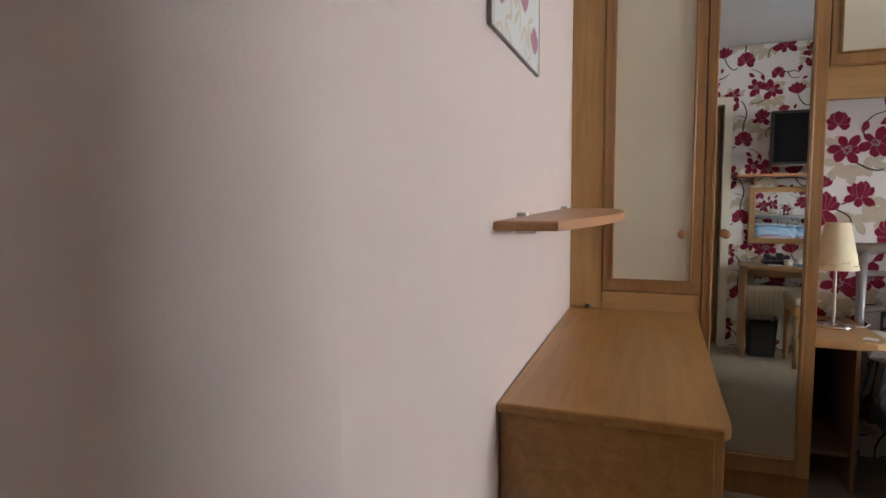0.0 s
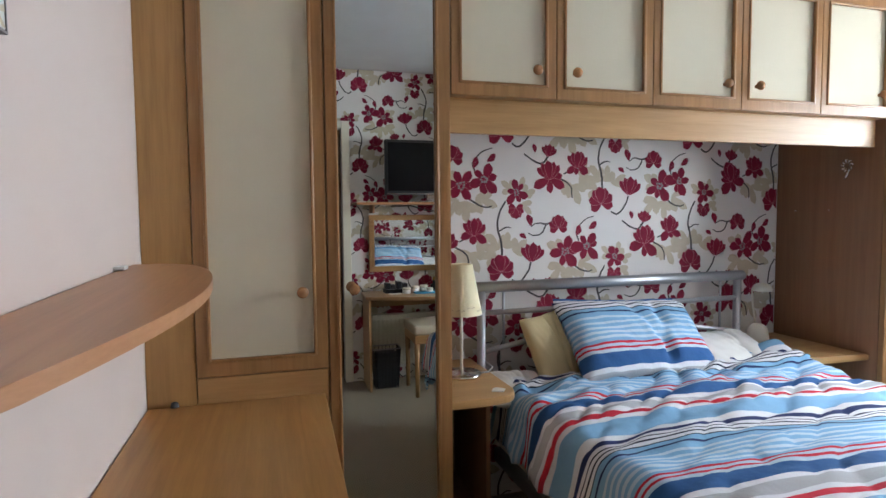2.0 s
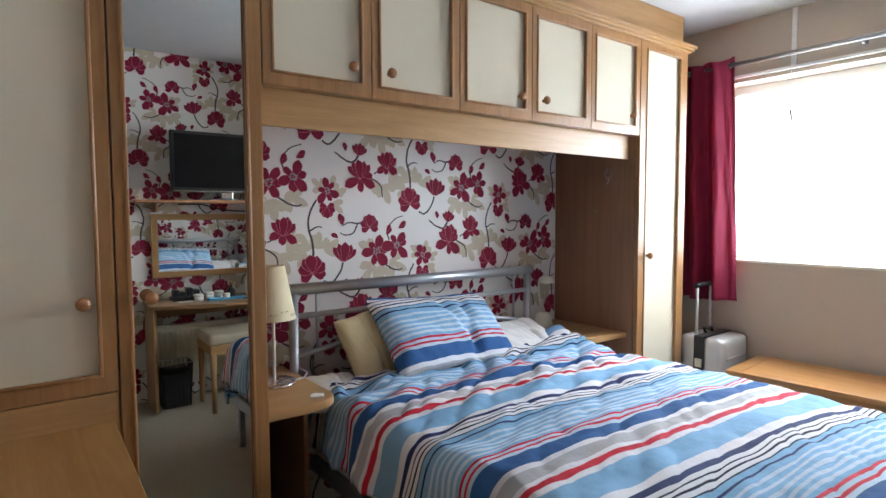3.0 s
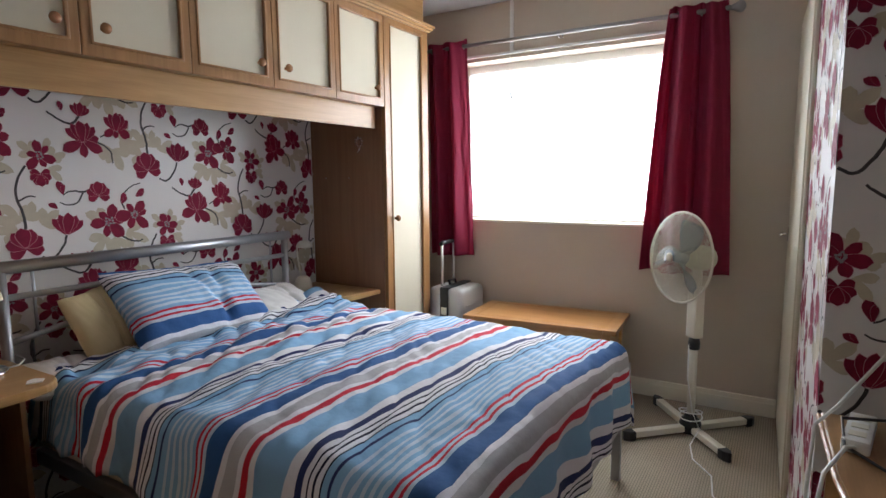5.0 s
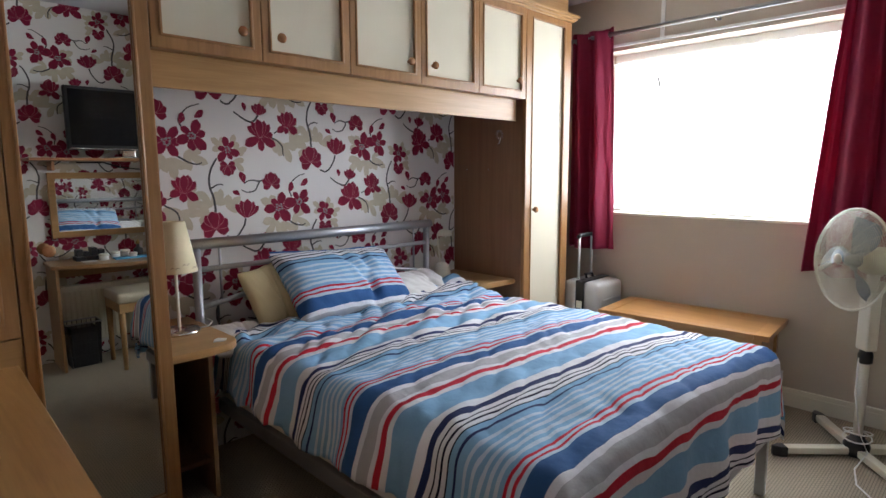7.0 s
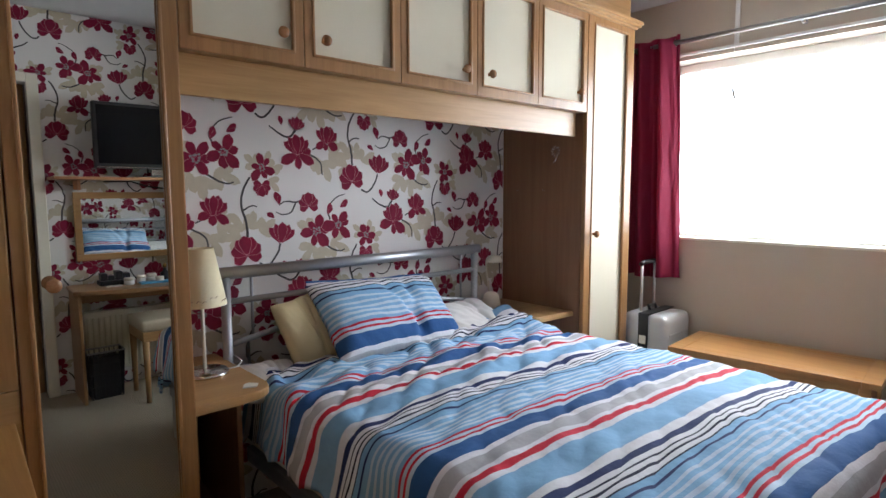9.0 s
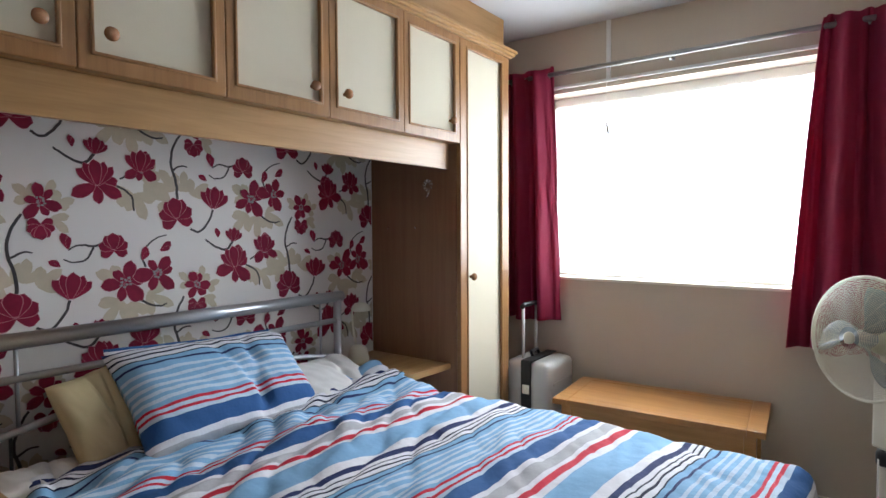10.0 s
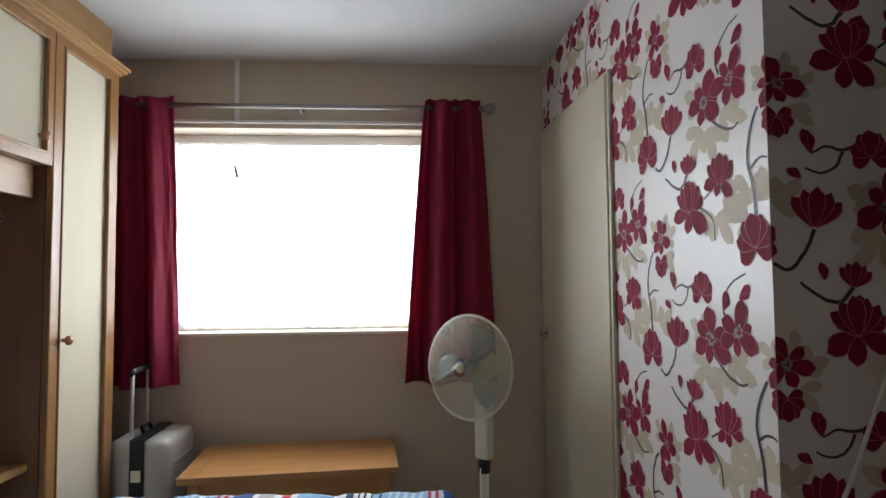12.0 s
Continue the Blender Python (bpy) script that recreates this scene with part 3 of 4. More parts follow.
xs = [0.914, 1.298, 1.690, 2.090, 2.490, 2.886]
for i in range(5):
    a, c = xs[i] + .001, xs[i + 1] - .001
    u = thing("overhead_cabinet", ((a + c) / 2, 2.25, 1.69), "oak overhead cupboard with a cream panel door above the bed", "cabinet", "overhead cupboards")
    part("body", B(a, c, FRONT + 0.022, NORTH - 0.004, 1.692, 2.18), M_OAK_X, u)
    left = i in (1, 3)
    frame_door("door", a, c, 1.69, 2.18, a + .032, c - .034, 1.732, 2.14, u, M_PANEL, "panel", a + .068 if left else c - .080, 1.782)

t = thing("tall_wardrobe", (3.1, 2.25, 0), "narrow oak wardrobe with a tall cream panel door", "wardrobe")
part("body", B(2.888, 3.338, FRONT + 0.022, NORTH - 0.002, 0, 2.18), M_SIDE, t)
frame_door("door", 2.889, 3.336, 0.10, 2.18, 2.945, 3.268, 0.15, 2.145, t, M_PANEL, "panel", 2.966, 1.066)
part("plinth", B(2.889, 3.336, FRONT + .006, FRONT + .021, 0, 0.098, .002), M_TRIM, t)
tagged(part("pelmet", B(0.915, 2.862, FRONT + 0.045, FRONT + 0.065, 1.572, 1.691, .002), M_OAK_X), "plain oak pelmet board under the overhead cupboards", "pelmet")
bm = bmesh.new()
for dy, z0, z1 in ((.012, 2.181, 2.192), (.026, 2.192, 2.206), (.036, 2.206, 2.222)):
    box(bm, WEST + .002, 3.340 + dy, FRONT - dy, FRONT + .08, z0, z1, .004)
tagged(part("cornice", bm, M_OAK_X), "stepped oak cornice along the wardrobe tops", "cornice")
tagged(part("top_filler", B(WEST + .002, 3.366, FRONT + 0.045, NORTH - .002, 2.2225, CEIL - .001), M_OAK_X), "oak filler boards between the wardrobes and ceiling", "panel")

# hook ornament and picture pins on the wardrobe side
bm = bmesh.new()
for k in range(9):
    a = k * math.tau / 9
    tube(bm, [(2.884, 2.16 + .012 * math.cos(a), 1.505 + .012 * math.sin(a)), (2.880, 2.16 + .026 * math.cos(a), 1.505 + .026 * math.sin(a)), (2.884, 2.16 + .03 * math.cos(a + .3), 1.505 + .03 * math.sin(a + .3))], .0035, 6)
tube(bm, [(2.884, 2.15, 1.49), (2.880, 2.155, 1.46), (2.884, 2.17, 1.445)], .005, 6)
tagged(part("wall_hook", bm, M_CHROME, smooth=True), "small ornate white metal hook on the wardrobe side", "hook")
for y in (2.24, 2.42):
    part("pin", lathe([(.004, 0), (.004, .006), (.001, .007)], Matrix.Translation((2.888, y, 1.30)) @ Matrix.Rotation(radians(-90), 4, "Y"), 10), M_CHROME, t, "small steel pin")

# ---- low dresser and shelf on the west wall ----
d = thing("dresser", (0.25, 1.35, 0), "long low oak dresser with a smooth varnished top", "dresser")
part("top", slab([(WEST + .002, .706), (.452, .706), (.464, .714), (.468, .735), (.49, 1.972), (WEST + .002, 1.972)], .712, .737, .006), M_OAK_Y, d)
part("body", B(WEST + .004, 0.438, 0.726, 1.970, 0.0, 0.711, .002), M_OAK_Y, d)
for i in range(2):
    y0 = .80 + i * .585
    for j in range(3):
        f = part("drawer_front", B(.4385, .455, y0, y0 + .575, .08 + j * .205, .275 + j * .205, .003), M_OAK_Y, d)
        part("knob", lathe([(.007, 0), (.007, .010), (.0165, .018), (.018, .024), (.008, .035)], Matrix.Translation((.455, y0 + .29, .18 + j * .205)) @ Matrix.Rotation(radians(90), 4, "Y"), 16), M_KNOB, f, "", True)
part("end_post", B(.4385, .456, .728, .798, 0, .711, .003), M_OAK_V, d)

s = thing("wall_shelf", (0.1, 1.3, 1.165), "curved beech wall shelf on white brackets", "shelf")
outline = [(WEST + .001, .675), (.120, .68)] + [(.120 + .107 * math.sin(k / 10 * 1.5708), .68 + .635 * k / 10) for k in range(1, 11)]
outline += [(.227 * math.cos(a) ** .7 if a < 1.5 else WEST + .001, 1.315 + .545 * math.sin(a)) for a in (k / 12 * 1.5707 for k in range(1, 13))]
bm = slab(outline, 1.134, 1.156, .007)
for v in bm.verts:
    v.co.z += .012 * (v.co.y - .675)
part("board", bm, M_BEECH, s)
for y in (.93, 1.70):
    b = part("bracket", B(WEST + .001, .03, y - .022, y + .022, 1.112 + .012 * (y - .7), 1.1335 + .012 * (y - .7), .006), M_PVC, s, "white plastic bracket")
    part("clip", B(WEST + .001, .004, y - .02, y + .02, 1.1570 + .012 * (y - .65), 1.166 + .012 * (y - .65), .003), M_PVC, b)
tagged(part("cable_grommet", lathe([(.012, 0), (.012, .004), (.009, .014), (.003, .016)], Matrix.Translation((.055, FRONT - .012, .738)), 14), M_BLACK, smooth=True), "black rubber cable stub on the dresser top", "grommet")

pc = thing("picture", (0.0, .89, 1.56), "square canvas with pink floral print and dark edge", "picture")
part("canvas", B(WEST + .001, WEST + .010, .630, 1.152, 1.565, 2.085, .002), M_PALE, pc)
bm = bmesh.new()
box(bm, WEST + .001, WEST + .011, .626, .629, 1.560, 2.089), box(bm, WEST + .001, WEST + .011, 1.153, 1.156, 1.560, 2.089)
box(bm, WEST + .001, WEST + .011, .629, 1.153, 1.560, 1.564), box(bm, WEST + .001, WEST + .011, .629, 1.153, 2.086, 2.092)
part("frame", bm, M_BASE, pc, "thin dark frame")
pp = Print(.632, 1.150, 1.567, 2.083, lambda u, z, h: (WEST + .0102 + h, u, z))
rng = random.Random(3)
for u, z, r in ((.70, 1.66, .06), (.80, 1.78, .08), (.95, 1.72, .07), (1.08, 1.64, .06), (.90, 1.95, .09), (1.09, 1.90, .08), (.70, 1.95, .07)):
    for a in (.5, 1.6, 2.5):
        pp.leaf(u, z - .02, a + math.pi, .14, .03, rng)
    pp.tulip(u, z, r * .8, rng, rng.uniform(-.3, .3))
me = bpy.data.meshes.new("floral_print")
me.from_pydata(pp.v, [], pp.f)
M_DUSTY = mat("dusty_pink_print", (0.36, 0.15, 0.19), 0.7, vary=0.3, scale=30)
for m in (M_DUSTY, M_PALE, M_LEAF, M_STEM, M_HEART):
    me.materials.append(m)
me.polygons.foreach_set("material_index", pp.m)
fp = new("floral_print", me)
fp.parent = pc
fp.matrix_parent_inverse = Matrix.Translation(-pc.location)

# ---- bedside tables and lamps ----
tb = thing("bedside_table", (1.04, 2.25, 0), "oak bedside shelf table with rounded front corner", "bedside table", "bedside tables")
part("top", slab([(.9145, 1.985), (1.06, 1.990)] + [(1.10 + .075 * math.sin(a), 2.065 - .070 * math.cos(a)) for a in (k * .262 for k in range(1, 7))] + [(1.175, 2.536), (.9145, 2.536)], .625, .655, .008), M_OAK_X, tb)
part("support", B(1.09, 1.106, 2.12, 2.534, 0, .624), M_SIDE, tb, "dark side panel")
# dark sheet added: the recess's shadow is put into its colour
part("back_panel", B(.916, 1.089, 2.515, 2.533, 0, .624), M_PAINTED_SHADOW, tb)
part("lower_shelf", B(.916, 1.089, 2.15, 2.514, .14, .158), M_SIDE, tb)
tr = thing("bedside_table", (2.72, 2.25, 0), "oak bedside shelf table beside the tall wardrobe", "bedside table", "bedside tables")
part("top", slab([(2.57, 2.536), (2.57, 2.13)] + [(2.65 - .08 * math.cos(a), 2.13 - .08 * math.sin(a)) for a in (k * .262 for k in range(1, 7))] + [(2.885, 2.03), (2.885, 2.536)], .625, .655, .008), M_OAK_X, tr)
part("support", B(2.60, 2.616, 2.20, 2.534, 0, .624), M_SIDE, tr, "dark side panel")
tagged(part("paper_scrap", slab([(1.085, 2.05), (1.125, 2.035), (1.142, 2.06), (1.12, 2.085), (1.10, 2.078)], .6555, .6595, 0), M_PVC), "torn scrap of white paper on the bedside table", "paper")

lp = thing("table_lamp", (1.05, 2.29, .655), "table lamp with cream parchment shade and chrome base", "lamp")
LX, LY = 1.05, 2.29
part("base", lathe([(.078, .6555), (.080, .661), (.076, .667), (.02, .672), (.012, .676)], Matrix.Translation((LX, LY, 0)), 36), M_CHROME, lp, "round chrome base", True)
part("stem", lathe([(.0062, .674), (.0062, .93)], Matrix.Translation((LX, LY, 0)), 16), M_FANWHITE, lp, "slim pale stem", True)
bm = lathe([(.083, .902), (.0455, 1.100), (.0440, 1.100), (.0815, .902)], Matrix.Translation((LX, LY, 0)), 40)
bm.faces.ensure_lookup_table()
bmesh.ops.delete(bm, geom=[f for f in bm.faces if len(f.verts) > 8], context="FACES")
shade = part("shade", bm, M_SHADE, lp, "cream parchment shade", True)
bm = bmesh.new()
for k in range(26):
    a = k * .55
    z = .925 + .008 * math.sin(k * 2.3)
    r = .0835 - (z - .902) * .19
    tube(bm, [(LX + r * math.cos(a), LY + r * math.sin(a), z), (LX + r * math.cos(a + .09), LY + r * math.sin(a + .09), z + .006), (LX + r * math.cos(a + .16), LY + r * math.sin(a + .16), z + .003)], .0009, 5)
part("shade_pattern", bm, M_SIDE, shade, "small dark sprigs round the rim")
part("cable", T([(LX + .07, LY - .01, .660), (LX + .11, LY - .015, .662), (LX + .14, LY + .02, .668), (LX + .155, LY + .07, .660), (LX + .16, LY + .2, .659)], .003, 6), M_PVC, lp, "white flex", True)

l2 = thing("desk_lamp", (2.64, 2.40, .655), "small cream reading lamp on the bedside table", "lamp")
part("base", lathe([(.050, .6555), (.052, .668), (.047, .70), (.040, .725), (.026, .738), (.008, .742)], Matrix.Translation((2.64, 2.40, 0)), 28), M_FANWHITE, l2, "", True)
part("stem", T([(2.64, 2.415, .735), (2.635, 2.43, .84), (2.63, 2.43, .90), (2.64, 2.41, .925)], .005, 8), M_FANWHITE, l2, "", True)
part("shade", lathe([(.045, .905), (.047, .912), (.040, .928), (.028, .940), (.008, .944)], Matrix.Translation((2.655, 2.395, 0)), 26), M_FANWHITE, l2, "", True)

# ---- bed ----
bed = thing("bed", (1.855, 1.5, 0), "double bed with silver tubular metal headboard", "bed")
HY = 2.42
part("post", T([(1.183, HY, 0), (1.183, HY, .985)], .019, 14), M_STEEL, bed, "", True)
part("post", T([(2.527, HY, 0), (2.527, HY, .985)], .019, 14), M_STEEL, bed, "", True)
part("top_rail", T([(1.155, HY, .985), (2.555, HY, .985)], .024, 16), M_STEEL, bed, "thick silver tube", True)
part("middle_rail", T([(1.183, HY, .875), (2.527, HY, .875)], .012, 12), M_STEEL, bed, "", True)
part("lower_rail", T([(1.183, HY, .705)] + [(1.183 + 1.344 * k / 16, HY, .705 + .075 * math.sin(k / 16 * math.pi)) for k in range(1, 16)] + [(2.527, HY, .705)], .012, 12), M_STEEL, bed, "slightly arched tube", True)
for x in (1.285, 2.425):
    part("spindle", T([(x, HY, .735), (x, HY, .985)], .006, 8), M_STEEL, bed, "", True)
    part("strut", T([(x - .02, HY, .40), (x - .02, HY, .72)], .005, 8), M_BLACK, bed, "", True)
part("side_rail", B(1.235, 1.265, .60, 2.41, .23, .29, .006), M_STEEL, bed)
part("side_rail", B(2.575, 2.605, .60, 2.41, .23, .29, .006), M_STEEL, bed)
part("foot_rail", B(1.235, 2.635, .575, .605, .23, .29, .006), M_STEEL, bed)
for x in (1.262, 2.640):
    part("leg", B(x - .016, x + .016, .575, .612, 0, .30, .005), M_STEEL, bed, "square steel leg")
part("base", B(1.266, 2.574, .606, 2.40, .235, .30), M_BASE, bed, "slatted dark base")
mt = B(1.23, 2.60, .585, 2.395, .301, .565, .05, 4)
tagged(part("mattress", mt, M_SHEET, smooth=True), "white sheeted mattress on the bed", "mattress")


def cloth_grid(name, nu, nv, fn, material, label, category, thick=0.012):
    bm = bmesh.new()
    uvl = bm.loops.layers.uv.new("UVMap")
    g, uvs = [], {}
    for j in range(nv + 1):
        row = []
        for i in range(nu + 1):
            p, uv = fn(i / nu, j / nv)
            v = bm.verts.new(p)
            uvs[v] = uv
            row.append(v)
        g.append(row)
    for j in range(nv):
        for i in range(nu):
            f = bm.faces.new((g[j][i], g[j][i + 1], g[j + 1][i + 1], g[j + 1][i]))
            for lp_ in f.loops:
                lp_[uvl].uv = uvs[lp_.vert]
    ob = part(name, bm, material, smooth=True)
    if thick:
        so = ob.modifiers.new("thickness", "SOLIDIFY")
        so.thickness, so.offset = thick, -1
    return tagged(ob, label, category)


M_DUVET = striped("striped_duvet_cover", BANDS, PERIOD, 0.0)
M_PILLOW = striped("striped_pillowcase", BANDS, PERIOD, 0.0)
X0, X1, Y0, Y1, TOP = 1.205, 2.660, 0.56, 2.33, 0.625


def over(s, lo, hi, r):
    """Cloth length s measured from lo to hi on the flat top; past the edge it rolls over with radius r and hangs. Gives place and drop."""
    e = lo + r if s < lo + r else hi - r if s > hi - r else None
    if e is None:
        return s, 0.0
    sign, d = (-1, lo + r - s) if s < lo + r else (1, s - (hi - r))
    a = min(d / r, math.pi / 2)
    rest = max(0.0, d - r * math.pi / 2)
    return e + sign * (r * math.sin(a) + rest * 0.06), r * (1 - math.cos(a)) + rest * 0.995


def duvet(u, v):
    s = X0 - 0.21 + u * (X1 - X0 + 0.45)
    t = Y0 - 0.32 + v * (Y1 - Y0 + 0.32)
    x, dx = over(s, X0, X1, 0.075)
    if t < Y0 + .1:
        y, dy = over(t, Y0, Y1 + 9, 0.075)
    else:
        y, dy = t, 0.0
    drop = max(dx, dy) + 0.12 * min(dx, dy)
    n1 = noise.noise((s * 2.2, t * 2.6, 0.3)) * .5 + noise.noise((s * 5 + t * 2.0, t * 6 - s, 4.0)) * .3
    n2 = noise.noise((s * 3.0 + t * 5, t * 13 - s * 5, 9.0)) + .45 * noise.noise((s * 7 + t * 9, t * 31 - s * 9, 3.0))
    head = max(0.0, (t - 1.45) / .9)
    n3 = abs(noise.noise((s * 2.4 + t * 3.2, t * 8.5 - s * 6.5, 15.0)))
    z = TOP + .022 * n1 + (.010 + .014 * head) * n2 - .018 * (1 - n3) ** 6 * (.4 + head) - drop
    puff = .022 * math.sin(min(max((s - X0) / (X1 - X0), 0), 1) * math.pi)
    z += puff + .05 * max(0, (s - 2.2) / .35) * max(0, min(1, (t - 1.9) / .3)) * (1 if dx < .05 else .3)
    if v > .97:
        z -= (v - .97) * 1.4
    if drop > .06:
        k = min(1, (drop - .06) / .15)
        x += k * (.016 * math.sin(t * 23 + 3 * n1) + .02 * n1) * (1 if dx > dy else .25) - (0.02 * k if s < 1.5 and dx > dy else 0)
        y += k * (.018 * math.sin(s * 21 + 2 * n1) + .02 * n1) * (1 if dy >= dx else .25)
        z += .02 * k * noise.noise((s * 4, t * 4, 2.0))
    z = max(z, .12)
    return (x, y, z), (s, 1.287 - t - .065 * (s - 1.86) + .018 * n1 + .012 * head * n2 + 2 * PERIOD)


cloth_grid("duvet", 130, 170, duvet, M_DUVET, "rumpled duvet striped in blue, white, grey and red", "duvet")


def pillow(name, m, w, h, th, material, label, seed, uv0=0.0, uvs=1.0):
    def shape(u, v, side):
        a, c = u * 2 - 1, v * 2 - 1
        edge = (max(0, 1 - abs(a) ** 3.2) * max(0, 1 - abs(c) ** 3.2)) ** .42
        pinch = 1 - .07 * (1 - abs(c)) * abs(a) ** 4 - .0
        n = noise.noise((a * 2.3 + seed, c * 3.1, side * 2.0)) * .5 + noise.noise((a * 7 + c * 3, c * 2.4 + seed, 5.0)) * .35
        crease = -.35 * math.exp(-((a - .28 - .12 * c) / .07) ** 2) - .2 * math.exp(-((a - .12 + .2 * c) / .05) ** 2)
        d = th / 2 * edge * (1 + .22 * n + (crease * .75 + .16 * math.sin(a * 26 + c * 5) * math.exp(-((a - .2) / .28) ** 2) * max(0, .6 - abs(c)) if side > 0 else 0))
        return m @ Vector((a * w / 2 * pinch, side * -d, c * h / 2 * (1 - .05 * (1 - abs(a)) * abs(c) ** 3) + .006 * n))
    bm = bmesh.new()
    uvl = bm.loops.layers.uv.new("UVMap")
    N = 46
    for side in (1, -1):
        g = [[bm.verts.new(shape(i / N, j / N, side)) for i in range(N + 1)] for j in range(N + 1)]
        for j in range(N):
            for i in range(N):
                f = bm.faces.new((g[j][i], g[j][i + 1], g[j + 1][i + 1], g[j + 1][i]))
                for k, lp_ in enumerate(f.loops):
                    jj = j + (k > 1)
                    lp_[uvl].uv = (0, uv0 + (1 - jj / N) * h * uvs)
    bmesh.ops.remove_doubles(bm, verts=bm.verts, dist=1e-4)
    return tagged(part(name, bm, material, smooth=True), label, "pillow")


pillow("pillow", pose(1.86, 2.285, .745, -44, 3, 5), .72, .39, .16, M_PILLOW, "striped blue pillow with red lines leaning on the headboard", 1.0, .335, 1.0)
pillow("pillow", pose(1.83, 2.375, .74, -12, 3, 2), .66, .34, .07, M_PILLOW, "second striped pillow tucked behind the front one", 4.0, .05, 1.0)
pillow("pillow", pose(1.475, 2.335, .725, -24, -9, 10), .22, .30, .09, M_YELLOW, "plain yellow pillow standing beside the striped one", 7.0)
pillow("sheet_fold", pose(2.35, 2.29, .635, -66, 0, 8), .46, .30, .13, M_SHEET, "crumpled white sheet by the pillow", 2.0)
pillow("sheet_fold", pose(1.28, 2.27, .585, -80, 0, -8), .24, .26, .08, M_SHEET, "crumpled white sheet at the bed corner", 9.0)


# ---- window, curtains and rod ----
win = thing("window_1", (EAST + .2, 1.27, WIN_Z0), "white framed window behind a net curtain", "window")
win["kind"] = "structure"
bm = bmesh.new()
for y0, y1, z0, z1 in ((WIN_Y0, WIN_Y1, WIN_Z0, WIN_Z0 + .05), (WIN_Y0, WIN_Y1, WIN_Z1 - .05, WIN_Z1), (WIN_Y0, WIN_Y0 + .05, WIN_Z0 + .05, WIN_Z1 - .05), (WIN_Y1 - .05, WIN_Y1, WIN_Z0 + .05, WIN_Z1 - .05)):
    box(bm, EAST + .14, EAST + .19, y0 + .001, y1 - .001, z0 + .001, z1 - .001, .004)
part("window_frame", bm, M_PVC, win)
pane = part("pane", B(EAST + .16, EAST + .166, WIN_Y0 + .05, WIN_Y1 - .05, WIN_Z0 + .05, WIN_Z1 - .05), M_GLASS, win)
pane.visible_shadow = False
part("window_sill", B(EAST - .012, EAST + .139, WIN_Y0 + .002, WIN_Y1 - .002, WIN_Z0 - .012, WIN_Z0 + .004, .004), M_WHITE, win)


def net(u, v):
    y = WIN_Y0 + .01 + u * (WIN_Y1 - WIN_Y0 - .02)
    sag = .012 * math.sin(u * 9) + .01 * noise.noise((u * 12, 0, 0))
    return (EAST + .105 + .012 * math.sin(u * 95 + 2 * noise.noise((u * 7, v, 0))), y, WIN_Z0 + .015 + v * (.955 + sag)), (u, v)


cloth_grid("net_curtain", 160, 6, net, M_NET, "white net curtain hanging in the window recess", "net curtain", 0)
tagged(part("net_wire", T([(EAST + .105, WIN_Y0 + .002, 1.992), (EAST + .105, WIN_Y1 - .002, 1.988)], .003, 6), M_PVC), "white wire carrying the net curtain", "wire")
tagged(part("curtain_track", B(EAST - .022, EAST - .001, .42, 2.06, 2.072, 2.088, .003), M_PVC), "slim white curtain track above the window", "track")
RX, RZ = EAST - .085, 2.14
rod = thing("curtain_rod", (RX, 1.2, RZ), "brushed steel curtain rod with ball finials", "curtain rod")
part("rod", T([(RX, .315, RZ), (RX, 2.17, RZ)], .0125, 14), M_ROD, rod, "", True)
part("finial", lathe([(.010, -.02), (.016, -.016), (.016, -.008), (.024, .004), (.029, .018), (.026, .032), (.015, .042), (.003, .045)], Matrix.Translation((RX, .300, RZ)) @ Matrix.Rotation(radians(90), 4, "X"), 24), M_ROD, rod, "round steel finial", True)
part("sleeve", T([(RX, 1.232, RZ), (RX, 1.245, RZ)], .0145, 14), M_ROD, rod)
for y in (.46, 1.238, 2.12):
    part("bracket", T([(RX, y, RZ - .012), (RX + .03, y, RZ - .02), (EAST - .003, y, RZ - .01), (EAST - .001, y, RZ + .012)], .006, 8), M_ROD, rod, "", True)


def curtain(y_top0, y_top1, y_bot0, y_bot1, z0, z1, folds, phase, label):
    def fn(u, v):
        k = (1 - v) ** .8
        y = (y_top0 + (y_top1 - y_top0) * u) * (1 - k) + (y_bot0 + (y_bot1 - y_bot0) * u) * k
        amp = .040 + .016 * k + .006 * noise.noise((u * 3, v * 2, phase))
        ph = u * folds * math.tau + phase + .35 * k * math.sin(u * 7 + phase)
        x = RX - .014 + amp * (math.sin(ph) + .30 * math.sin(2 * ph + 1) + .14 * math.sin(3.3 * ph + 2 * k)) * .9 + .010 * noise.noise((u * 14, v * 5, 1 + phase)) + .004 * noise.noise((u * 30, v * 16, phase))
        z = z0 + v * (z1 - z0) + (.013 * math.sin(ph) if v > .97 else 0) + (.006 * math.sin(u * 9) if v < .02 else 0)
        return (x, y + .010 * math.cos(ph), z), (u, v)
    c = cloth_grid("curtain", 150, 44, fn, M_CURTAIN, label, "curtain", .004)
    c["group"] = "window curtains"
    rings = max(2, int(folds))
    for i in range(rings * 2):
        u = (i + .25) / (rings * 2)
        y = y_top0 + (y_top1 - y_top0) * u
        ring = T([(RX + .021 * math.cos(a) * .35, y + .004 * math.sin(a), RZ + .021 * math.sin(a)) for a in (k * math.tau / 16 for k in range(16))], .003, 6, True)
        part("eyelet", ring, M_CHROME, c, "steel eyelet", True)


